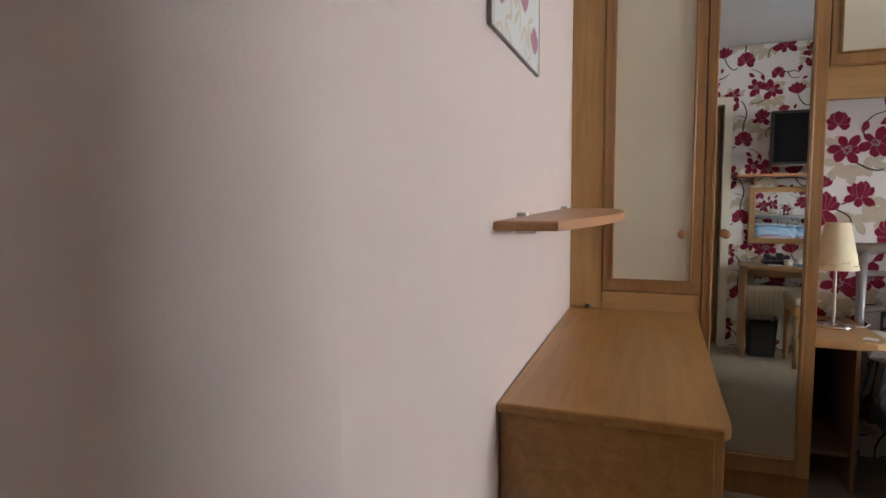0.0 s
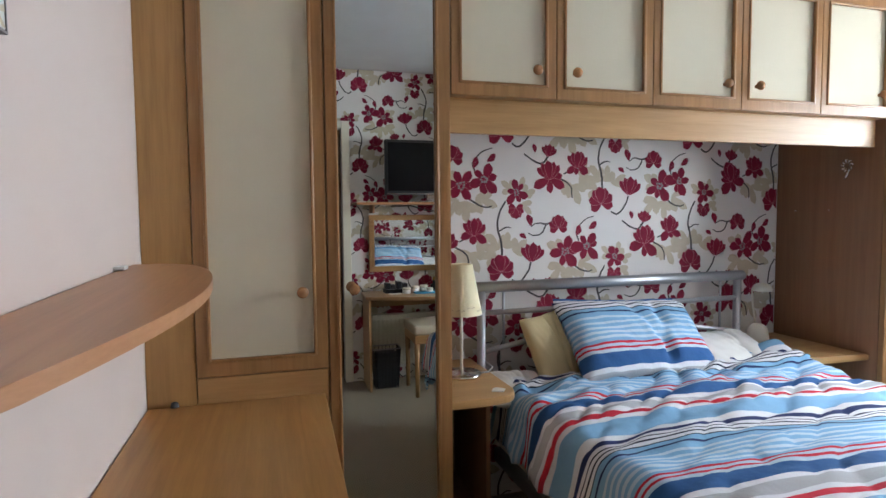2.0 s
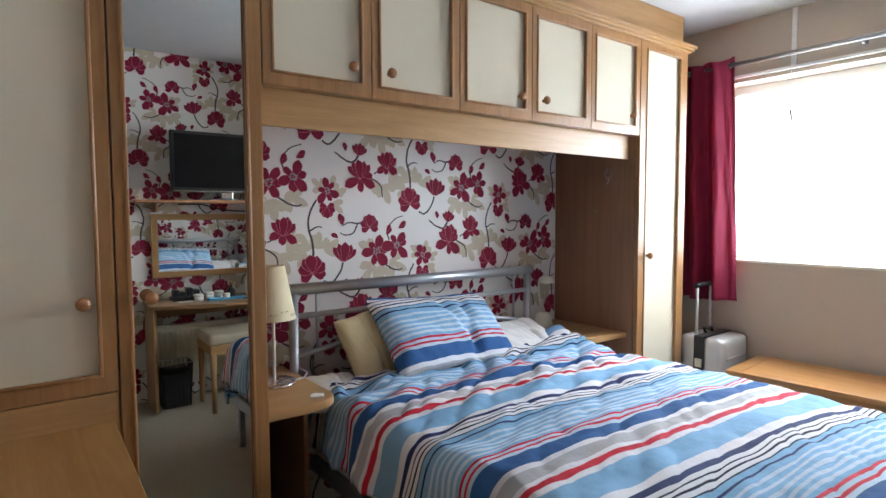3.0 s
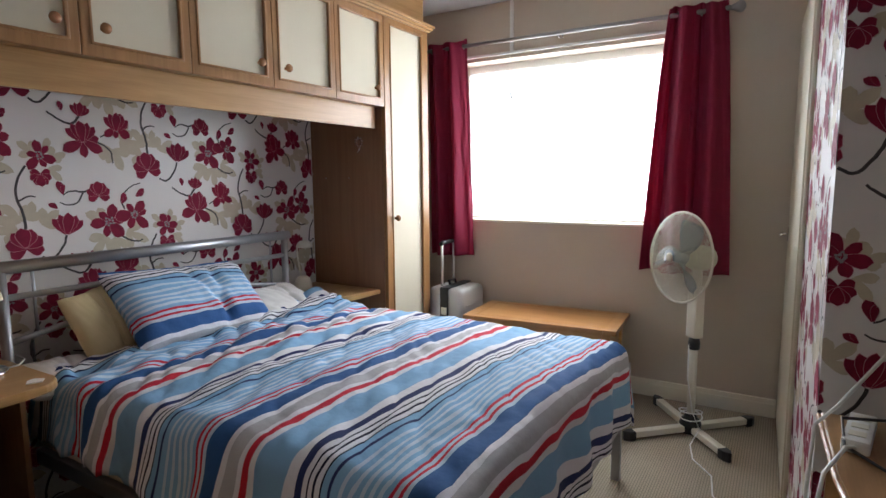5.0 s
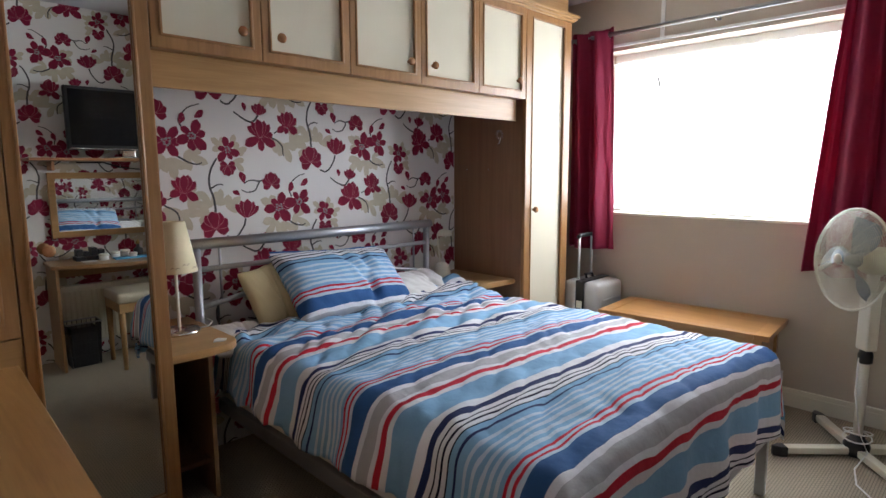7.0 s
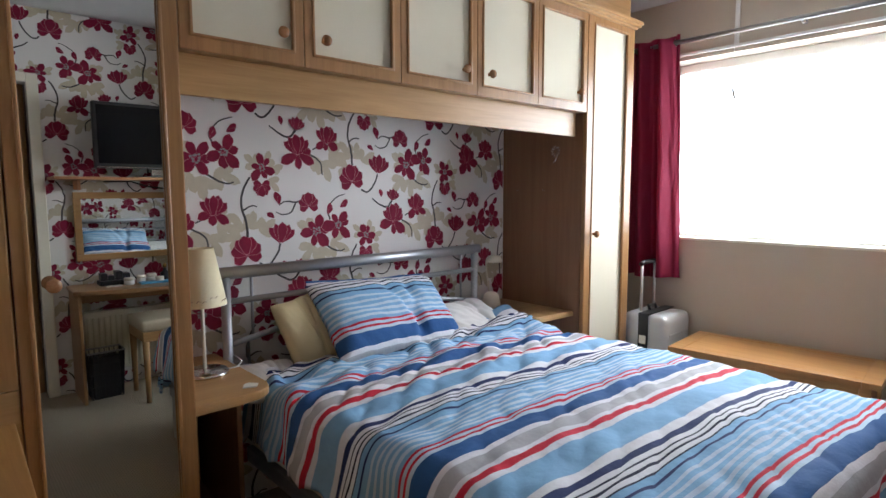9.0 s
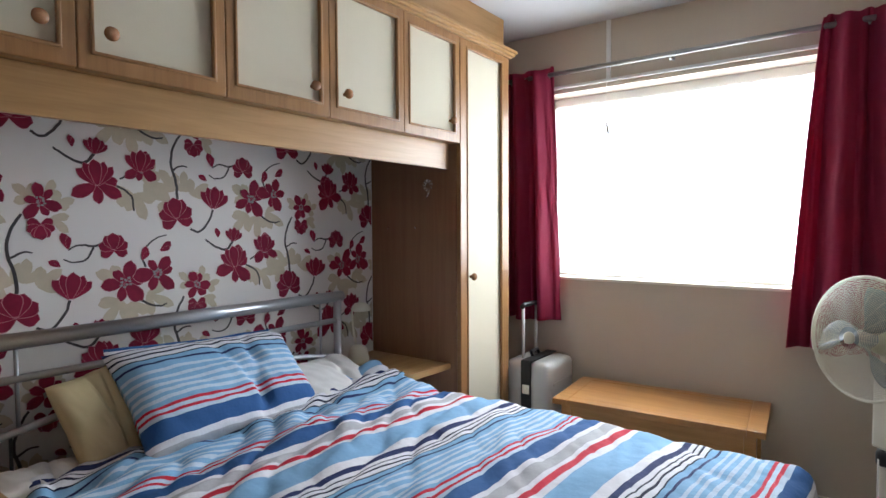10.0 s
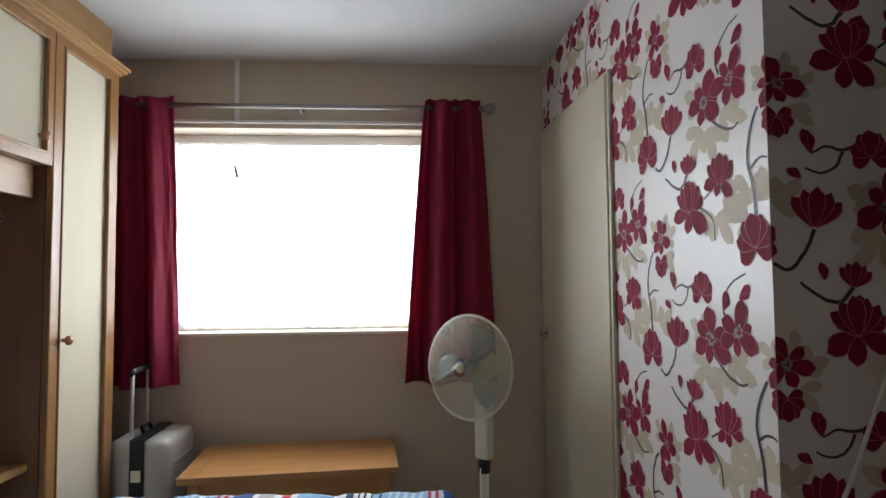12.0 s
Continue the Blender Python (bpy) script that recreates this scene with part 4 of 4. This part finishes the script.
curtain(1.855, 2.16, 1.815, 2.13, .775, 2.175, 2.3, 1.2, "crimson eyelet curtain drawn aside by the wardrobe")
curtain(.345, .625, .275, .735, .765, 2.178, 2.2, 2.2, "crimson eyelet curtain drawn aside by the fan")
tagged(part("cable_trunking", B(EAST - .012, EAST - .0005, 1.558, 1.582, 2.09, CEIL - .001, .003), M_PVC), "white cable trunking from ceiling to window", "trunking")
cord = thing("blind_cord", (EAST - .03, 1.57, 1.8), "thin white pull cord with a dark toggle", "cord")
part("cord", T([(EAST - .03, 1.57, 2.09), (EAST - .032, 1.572, 1.98), (EAST - .03, 1.57, 1.855)], .0016, 6), M_PVC, cord)
part("toggle", T([(EAST - .03, 1.572, 1.855), (EAST - .03, 1.566, 1.83), (EAST - .03, 1.558, 1.79)], [.004, .008, .006], 8), M_BASE, cord, "dark plastic toggle", True)

# ---- cupboard door in the boxed wall ----
cd = thing("door_1", (3.2, CLOSET_Y, 0), "flush cream painted cupboard door, shut", "door")
cd["kind"] = "structure"


def closet_part(name, bm, material, label="", smooth=False):
    for v in bm.verts:
        v.co.y += closet_front(v.co.x)
    part(name, bm, material, cd, label, smooth)


closet_part("leaf", B(CLOSET_DOOR + .020, 3.690, .001, .022, .012, 2.030, .004), M_CREAMDOOR)
closet_part("frame", B(CLOSET_DOOR, CLOSET_DOOR + .018, .001, .015, 0, 2.045, .003), M_CREAMDOOR)
closet_part("frame", B(CLOSET_DOOR + .018, 3.704, .001, .015, 2.0325, 2.0448, .003), M_CREAMDOOR)
bm = B(3.605, 3.638, .0225, .027, .965, 1.035, .002)
tube(bm, [(3.622, .027, 1.0), (3.622, .05, 1.0)], .006, 8)
tube(bm, [(3.638, .052, 1.002), (3.622, .05, 1.0), (3.595, .058, .995)], .006, 8)
closet_part("catch", bm, M_CHROME, "small steel catch", True)

# ---- pine chest, suitcase ----
ch = thing("blanket_chest", (3.5, 1.25, 0), "low pine blanket chest with framed lid under the window", "chest")
ch_m = pose(3.440, 1.215, 0, 0, 0, 4.2)


def chest_piece(name, parent, *size, bevel=.003):
    bm = B(*size, bevel)
    bmesh.ops.transform(bm, matrix=ch_m, verts=bm.verts)
    return part(name, bm, M_PINE, parent)


CT = .485
lid = chest_piece("lid", ch, -.175, .170, -.375, .375, CT - .026, CT - .001)
for y in (-.445, .3755):
    chest_piece("lid_end", lid, -.232, .222, y, y + .0695, CT - .028, CT)
for x in (-.232, .1705):
    chest_piece("lid_edge", lid, x, x + .0565 if x < 0 else .222, -.3752, .3752, CT - .028, CT)
for y in (-.41, .365):
    for x in (-.205, .155):
        chest_piece("post", ch, x, x + .045, y, y + .045, 0, CT - .0285)
for y0, y1 in ((-.364, -.018), (.018, .364)):
    chest_piece("front_panel", ch, -.190, -.175, y0, y1, .05, CT - .10)
chest_piece("muntin", ch, -.197, -.172, -.0175, .0175, .05, CT - .10)
chest_piece("top_rail", ch, -.200, -.172, -.3645, .3645, CT - .0995, CT - .0285)
for y in (-.395, .375):
    chest_piece("end_panel", ch, -.1595, .1545, y, y + .016, .05, CT - .0285)
chest_piece("back_panel", ch, .178, .192, -.3645, .3645, .05, CT - .0285)

sc = thing("suitcase", (3.5, 1.92, 0), "silver hard-shell suitcase with black strap and raised handle", "suitcase")
part("shell", B(3.352, 3.665, 1.742, 1.870, .045, .592, .048, 6), M_CASE, sc, "", True)
part("shell", B(3.352, 3.665, 1.880, 2.005, .045, .592, .048, 6), M_CASE, sc, "", True)
part("seam", B(3.362, 3.655, 1.868, 1.882, .055, .582, .01), M_BLACK, sc, "black zip seam")
for k in range(5):
    part("rib", B(3.40, 3.63, 1.7385, 1.745, .15 + .08 * k, .165 + .08 * k, .003), M_CASE, sc)
bm = bmesh.new()
box(bm, 3.347, 3.352, 1.845, 1.905, .05, .594, .002)
box(bm, 3.352, 3.66, 1.845, 1.905, .5925, .597, .002)
part("strap", bm, M_BLACK, sc, "black luggage strap")
part("buckle", B(3.343, 3.3475, 1.853, 1.897, .42, .47, .002), M_CHROME, sc)
for x in (3.42, 3.57):
    part("handle_bar", T([(x, 1.93, .59), (x, 1.93, .865)], .0085, 8), M_CASE, sc, "", True)
part("grip", T([(3.405, 1.93, .868), (3.43, 1.93, .878), (3.56, 1.93, .878), (3.585, 1.93, .868)], .013, 10), M_BLACK, sc, "black plastic grip", True)
part("carry_handle", T([(3.47, 1.90, .596), (3.47, 1.91, .62), (3.55, 1.91, .62), (3.55, 1.90, .596)], .009, 8), M_BLACK, sc, "", True)
for x in (3.40, 3.62):
    for y in (1.78, 1.96):
        part("wheel", T([(x, y - .012, .023), (x, y + .012, .023)], .0225, 16), M_BLACK, sc, "", True)
hb = thing("hanging_bag", (3.42, 2.2, .9), "dark bag with metal clips hanging beside the wardrobe", "bag")
part("body", B(3.3405, 3.365, 2.03, 2.30, .80, 1.25, .012), M_BLACK, hb)
for z in (1.20, 1.10, 1.02):
    part("clip", B(3.3655, 3.372, 2.04, 2.06, z, z + .035, .002), M_CHROME, hb)

# ---- pedestal fan ----
FX, FY = 3.285, .383
fan = thing("pedestal_fan", (FX, FY, 0), "ivory pedestal fan at rest with round wire guard", "fan")
for tx, ty in ((3.541, .115), (3.040, .185), (3.03, .650), (3.598, .61)):
    dv = Vector((tx - FX, ty - FY, 0))
    ln, an = dv.length, math.atan2(ty - FY, tx - FX)
    m = Matrix.Translation((FX, FY, 0)) @ Matrix.Rotation(an, 4, "Z")
    bm = B(.03, ln - .05, -.021, .021, .012, .045, .007)
    bmesh.ops.transform(bm, matrix=m, verts=bm.verts)
    foot = part("foot", bm, M_FANWHITE, fan)
    bm = slab([(ln - .052, -.024), (ln - .02, -.022), (ln + .006, -.006), (ln + .006, .006), (ln - .02, .022), (ln - .052, .024)], .0, .047, .005)
    bmesh.ops.transform(bm, matrix=m, verts=bm.verts)
    part("foot_cap", bm, M_BLACK, foot, "black plastic foot cap")
part("hub", lathe([(.050, .008), (.052, .055), (.042, .075), (.030, .085), (.026, .105), (.02, .107)], Matrix.Translation((FX, FY, 0)), 28), M_BLACK, fan, "black hub", True)
part("column", T([(FX, FY, .09), (FX, FY, .45)], .0195, 18), M_FANWHITE, fan, "", True)
part("collar", lathe([(.022, .435), (.029, .44), (.029, .475), (.023, .495), (.016, .497)], Matrix.Translation((FX, FY, 0)), 22), M_BLACK, fan, "black clamp collar", True)
AZ = radians(137)
HC = Vector((3.215, .455, .902))
hm = Matrix.Translation(HC) @ Matrix.Rotation(AZ, 4, "Z") @ Matrix.Rotation(radians(-4), 4, "Y") @ Matrix.Rotation(radians(90), 4, "Y")
bm = B(-.026, .026, -.034, .034, .496, .757, .01)
bmesh.ops.transform(bm, matrix=Matrix.Translation((FX, FY, 0)) @ Matrix.Rotation(AZ, 4, "Z"), verts=bm.verts)
neck = part("control_box", bm, M_FANWHITE, fan)
bm = B(-.032, -.0265, -.012, .020, .55, .74, .003)
bmesh.ops.transform(bm, matrix=Matrix.Translation((FX, FY, 0)) @ Matrix.Rotation(AZ, 4, "Z"), verts=bm.verts)
part("switch_panel", bm, M_BLACK, neck, "black switch panel")
part("motor", lathe([(.030, -.185), (.052, -.175), (.062, -.14), (.062, -.085), (.050, -.055), (.02, -.050)], hm, 28), M_MOTOR, fan, "", True)
part("neck_joint", T([(FX, FY, .75), tuple(hm @ Vector((0.03, 0, -.11)))], .024, 12), M_FANWHITE, fan, "", True)


def guard(front):
    bm = bmesh.new()
    R, s = .217, 1 if front else -1
    prof = [(.04, s * .062), (.10, s * .058), (.16, s * .046), (.197, s * .026), (R, 0.0)]
    for k in range(20):
        a = k * math.tau / 20
        tube(bm, [hm @ Vector((r * math.cos(a), r * math.sin(a), z)) for r, z in prof], .0008, 4)
    for k in range(30):
        r = .042 + .171 * k / 29
        i = max(q for q in range(4) if prof[q][0] <= r)
        f = (r - prof[i][0]) / (prof[i + 1][0] - prof[i][0])
        z = prof[i][1] + f * (prof[i + 1][1] - prof[i][1])
        tube(bm, [hm @ Vector((r * math.cos(q * math.tau / 56), r * math.sin(q * math.tau / 56), z)) for q in range(56)], .0011, 4, True)
    g = part("front_guard" if front else "rear_guard", bm, M_GUARD, fan, "fine ivory wire guard")
    return tagged(g, kind="stuff")


guard(False)
fg = guard(True)
part("badge", lathe([(.022, .060), (.022, .063), (.018, .066), (.004, .067)], hm, 28), M_GUARD, fg, "plain ivory centre badge", True)
part("rim", T([hm @ Vector((.219 * math.cos(k * math.tau / 64), .219 * math.sin(k * math.tau / 64), 0)) for k in range(64)], .0055, 8, True), M_FANWHITE, fan, "ivory rim", True)
part("rotor_cap", lathe([(.030, -.03), (.032, .0), (.026, .022), (.006, .027)], hm, 24), M_BLADE, fan, "", True)
for b in range(3):
    bm = bmesh.new()
    g = []
    for i in range(9):
        r = .03 + .155 * i / 8
        w = .85 * math.sin(.35 + 2.4 * i / 8) ** .6
        row = []
        for j in range(7):
            a = b * math.tau / 3 + .35 + (j / 6 - .5) * w + .35 * i / 8
            row.append(bm.verts.new(hm @ Vector((r * math.cos(a), r * math.sin(a), -.028 + .05 * (j / 6) + .004 * math.sin(j)))))
        g.append(row)
    for i in range(8):
        for j in range(6):
            bm.faces.new((g[i][j], g[i][j + 1], g[i + 1][j + 1], g[i + 1][j]))
    bl = part("blade", bm, M_BLADE, fan, "pale translucent blade", True)
    so = bl.modifiers.new("thickness", "SOLIDIFY")
    so.thickness = .003
part("cable", T([(FX - .02, FY + .02, .46), (FX - .025, FY + .02, .30), (FX - .03, FY - .01, .12), (FX - .06, FY - .05, .05), (3.12, .36, .008), (2.98, .33, .006), (2.86, .24, .006), (2.70, .22, .006), (2.5, .10, .006), (2.1, .12, .006)], .0035, 6), M_PVC, fan, "white flex trailing over the carpet", True)
part("cable_coil", T([(FX + .055 * math.cos(a), FY + .055 * math.sin(a), .10 + .02 * math.sin(a * .5)) for a in (k * .5 for k in range(26))], .0035, 6), M_PVC, fan, "", True)

# ---- south side: desk, shelf, television, wall mirror, radiator, stool, bin ----
dk = thing("dressing_table", (1.45, -.33, 0), "brown wooden dressing table against the wallpapered wall", "dressing table")
part("top", slab([(.975, SOUTH + .002), (.965, -.26), (1.00, -.225), (1.20, -.165), (1.40, -.11), (1.60, -.085), (1.944, -.07), (1.944, SOUTH + .002)], .680, .705, .008), M_DESK, dk)
part("side_panel", B(.985, 1.003, SOUTH + .01, -.25, 0, .679, .002), M_DESK, dk)
part("side_panel", B(1.925, 1.943, SOUTH + .01, -.09, 0, .679, .002), M_DESK, dk)
part("rail", B(1.004, 1.924, SOUTH + .12, SOUTH + .138, .60, .679), M_DESK, dk)
part("edge_strip", T([(1.40, -.106, .693), (1.60, -.081, .693), (1.942, -.066, .693)], .006, 8), M_BEECH, dk, "worn pale edge")
ws = thing("wall_shelf", (1.4, -.45, 1.38), "wooden wall shelf under the television", "shelf")
part("board", B(.915, 1.944, SOUTH + .002, -.30, 1.372, 1.390, .003), M_BEECH, ws)
for x in (1.05, 1.80):
    part("bracket", B(x, x + .018, SOUTH + .002, -.42, 1.31, 1.371, .004), M_BEECH, ws)
tv = thing("television", (1.5, -.38, 1.39), "black flat-screen television on the shelf", "television")
part("casing", B(1.138, 1.860, -.395, -.350, 1.445, 1.855, .010), M_BLACK, tv)
part("screen", B(1.160, 1.838, -.3495, -.3465, 1.475, 1.833), M_SCREEN, tv)
part("trim_strip", B(1.150, 1.850, -.3495, -.345, 1.449, 1.455, .001), M_CHROME, tv, "thin silver strip")
part("stand_neck", B(1.46, 1.54, -.385, -.36, 1.402, 1.446, .004), M_CHROME, tv)
part("stand_base", lathe([(.15, 1.3905), (.15, 1.397), (.13, 1.402), (.02, 1.405)], Matrix.Translation((1.5, -.40, 0)) @ Matrix.Diagonal((1.0, .6, 1, 1)), 32), M_CHROME, tv, "oval silver foot", True)
tagged(part("tv_cable", T([(1.22, SOUTH + .01, 1.365), (1.38, SOUTH + .012, 1.368), (1.48, SOUTH + .012, 1.335), (1.60, SOUTH + .012, 1.32), (1.9, SOUTH + .012, 1.31)], .005, 6), M_BLACK, smooth=True), "black cable sagging under the shelf", "cable")
wm = thing("wall_mirror", (1.4, SOUTH, .86), "oak framed mirror hanging above the dressing table", "mirror")
bm = bmesh.new()
for x0, x1, z0, z1 in ((1.04, 1.80, 1.255, 1.297), (1.04, 1.80, .855, .897), (1.04, 1.082, .897, 1.255), (1.758, 1.80, .897, 1.255)):
    box(bm, x0, x1, SOUTH + .006, SOUTH + .030, z0, z1, .003)
part("frame", bm, M_OAK_X, wm)
part("glass", B(1.081, 1.759, SOUTH + .012, SOUTH + .018, .896, 1.256), M_MIRROR, wm)
rd = thing("radiator", (1.4, SOUTH + .05, .12), "cream enamelled ribbed panel radiator below the desk", "radiator")
part("panel", B(1.05, 1.86, SOUTH + .035, SOUTH + .055, .12, .51, .005), M_RAD, rd)
for k in range(24):
    part("rib", B(1.065 + k * .033, 1.084 + k * .033, SOUTH + .0545, SOUTH + .064, .14, .485, .004), M_RAD, rd)
part("top_grille", B(1.05, 1.86, SOUTH + .003, SOUTH + .062, .5105, .522, .003), M_RAD, rd)
part("pipe", T([(1.07, SOUTH + .045, .12), (1.07, SOUTH + .045, 0)], .008, 8), M_CHROME, rd)
bn = thing("waste_bin", (1.13, -.36, 0), "dark wire mesh waste bin on the carpet", "bin")
bm = bmesh.new()
for k in range(28):
    for sx in (1,):
        u = k / 28 * 4
        side, f = int(u), u - int(u)
        c = ((-1 + 2 * f, -1), (1, -1 + 2 * f), (1 - 2 * f, 1), (-1, 1 - 2 * f))[side]
        tube(bm, [(1.125 + c[0] * .085, -.37 + c[1] * .06, .005), (1.125 + c[0] * .10, -.37 + c[1] * .07, .30)], .003, 4)
for z, s in ((.005, .085), (.08, .089), (.16, .093), (.23, .097)):
    q = s * .7
    tube(bm, [(1.125 - s, -.37 - q, z), (1.125 + s, -.37 - q, z), (1.125 + s, -.37 + q, z), (1.125 - s, -.37 + q, z)], .003, 4, True)
part("mesh", bm, M_BIN, bn)
part("liner", B(1.048, 1.202, -.425, -.315, .004, .27, .01), M_BIN, bn, "dark liner")
part("rim", T([(1.023, -.44, .30), (1.227, -.44, .30), (1.227, -.30, .30), (1.023, -.30, .30)], .006, 8, True), M_STEEL, bn)
st = thing("stool", (1.45, -.18, 0), "wooden dressing stool with a padded beige seat", "stool")
part("seat", B(1.262, 1.640, -.375, -.015, .445, .515, .028, 4), M_SEAT, st, "padded beige seat", True)
part("frame", B(1.272, 1.630, -.365, -.025, .385, .446, .004), M_OAK_X, st)
for x in (1.275, 1.595):
    for y in (-.36, -.062):
        part("leg", T([(x + .016, y + .016, 0), (x + .016, y + .016, .386)], [.014, .021], 10), M_OAK_V, st, "", True)

# things on the dressing table
tray = thing("organiser", (1.22, -.42, .705), "black cosmetics organiser holding small boxes", "organiser")
part("tray", B(1.13, 1.32, -.48, -.37, .7055, .735, .005), M_BLACK, tray)
for x, h in ((1.14, .075), (1.18, .06), (1.225, .085), (1.27, .07)):
    part("compartment", B(x, x + .036, -.47, -.39, .7355, .705 + h, .004), M_BLACK, tray)
tagged(part("leaflet", B(1.15, 1.24, -.355, -.30, .7055, .709), M_PVC), "small white leaflet on the dressing table", "leaflet")


def jar(x, y, r, h):
    j = thing("jar", (x, y, .705), "white cream jar with a pale lid on the dressing table", "jar", "cosmetics jars")
    part("pot", lathe([(r * .9, .7055), (r, .712), (r, .705 + h * .62), (r * .96, .705 + h * .64)], Matrix.Translation((x, y, 0)), 20), M_PVC, j, "", True)
    part("lid", lathe([(r * 1.03, .7052 + h * .64), (r * 1.03, .705 + h * .95), (r * .9, .705 + h)], Matrix.Translation((x, y, 0)), 20), M_FANWHITE, j, "", True)


jar(1.285, -.335, .030, .045), jar(1.365, -.37, .027, .05), jar(1.43, -.38, .03, .055), jar(1.46, -.31, .025, .04)
tagged(part("blue_box", B(1.34, 1.58, -.345, -.27, .7055, .717, .002), M_BLUE), "flat blue box on the dressing table", "box")
bt = thing("bottle", (1.52, -.40, .705), "small amber perfume bottle with gold cap", "bottle")
part("body", lathe([(.028, .7055), (.030, .715), (.030, .755), (.012, .77), (.010, .79)], Matrix.Translation((1.52, -.40, 0)), 20), M_BLACK, bt, "", True)
part("cap", lathe([(.011, .79), (.013, .80), (.010, .815), (.003, .82)], Matrix.Translation((1.52, -.40, 0)), 16), M_GOLD, bt, "gold cap", True)
b2 = thing("spray_bottle", (1.66, -.40, .705), "tall white patterned spray bottle", "bottle")
part("body", lathe([(.033, .7055), (.036, .72), (.036, .83), (.022, .87), (.015, .885)], Matrix.Translation((1.66, -.40, 0)), 22), M_PVC, b2, "", True)
part("cap", lathe([(.016, .885), (.016, .92), (.01, .925)], Matrix.Translation((1.66, -.40, 0)), 16), M_PVC, b2, "", True)
ex = thing("extension_lead", (1.8, -.12, .705), "white extension socket with cables on the dressing table", "extension lead")
bm = B(-.09, .09, -.026, .026, 0, .030, .006)
bmesh.ops.transform(bm, matrix=pose(1.80, -.135, .7055, 0, 0, -10), verts=bm.verts)
eb = part("body", bm, M_PVC, ex)
for k in range(3):
    bm = B(-.014, .014, -.016, .016, .0305, .0325, .001)
    bmesh.ops.transform(bm, matrix=pose(1.75 + k * .05, -.126 - k * .009, .7055, 0, 0, -10), verts=bm.verts)
    part("socket", bm, M_FANWHITE, eb)
part("flex", T([(1.71, -.118, .72), (1.67, -.10, .735), (1.60, -.06, .70), (1.57, -.045, .60), (1.58, -.05, .40), (1.60, -.055, .2), (1.62, -.04, .008)], .0042, 8), M_PVC, ex, "white flex hanging over the edge", True)
tagged(part("hanging_cable", T([(1.935, -.56, 1.36), (1.93, -.45, 1.22), (1.925, -.28, 1.09), (1.92, -.19, .88), (1.90, -.10, .74), (1.86, -.055, .70), (1.82, -.045, .55), (1.80, -.045, .30), (1.80, -.05, .01)], .0045, 8), M_PVC, smooth=True), "white cable running down past the dressing table", "cable")
tagged(part("black_cable", T([(1.935, -.40, .711), (1.86, -.25, .745), (1.79, -.10, .752), (1.70, -.10, .725), (1.64, -.17, .710), (1.56, -.24, .710)], .0035, 8), M_BLACK, smooth=True), "black cable looping over the dressing table", "cable")

# ---- room door standing open into the hall ----
rdoor = thing("door_2", (DOOR_X1, -.7, 0), "plain light wooden room door, open into the hall", "door")
rdoor["kind"] = "structure"
swing = Matrix.Translation((.842, SOUTH - .125, 0)) @ Matrix.Rotation(radians(-38), 4, "Z")
bm = B(-.036, 0, -.745, 0, .008, 1.955, .003)
bmesh.ops.transform(bm, matrix=swing, verts=bm.verts)
part("leaf", bm, M_OAK_V, rdoor)
part("handle", T([swing @ Vector(p) for p in ((-.036, -.69, 1.0), (-.072, -.69, 1.0), (-.077, -.61, 1.0))], .008, 8), M_CHROME, rdoor, "", True)
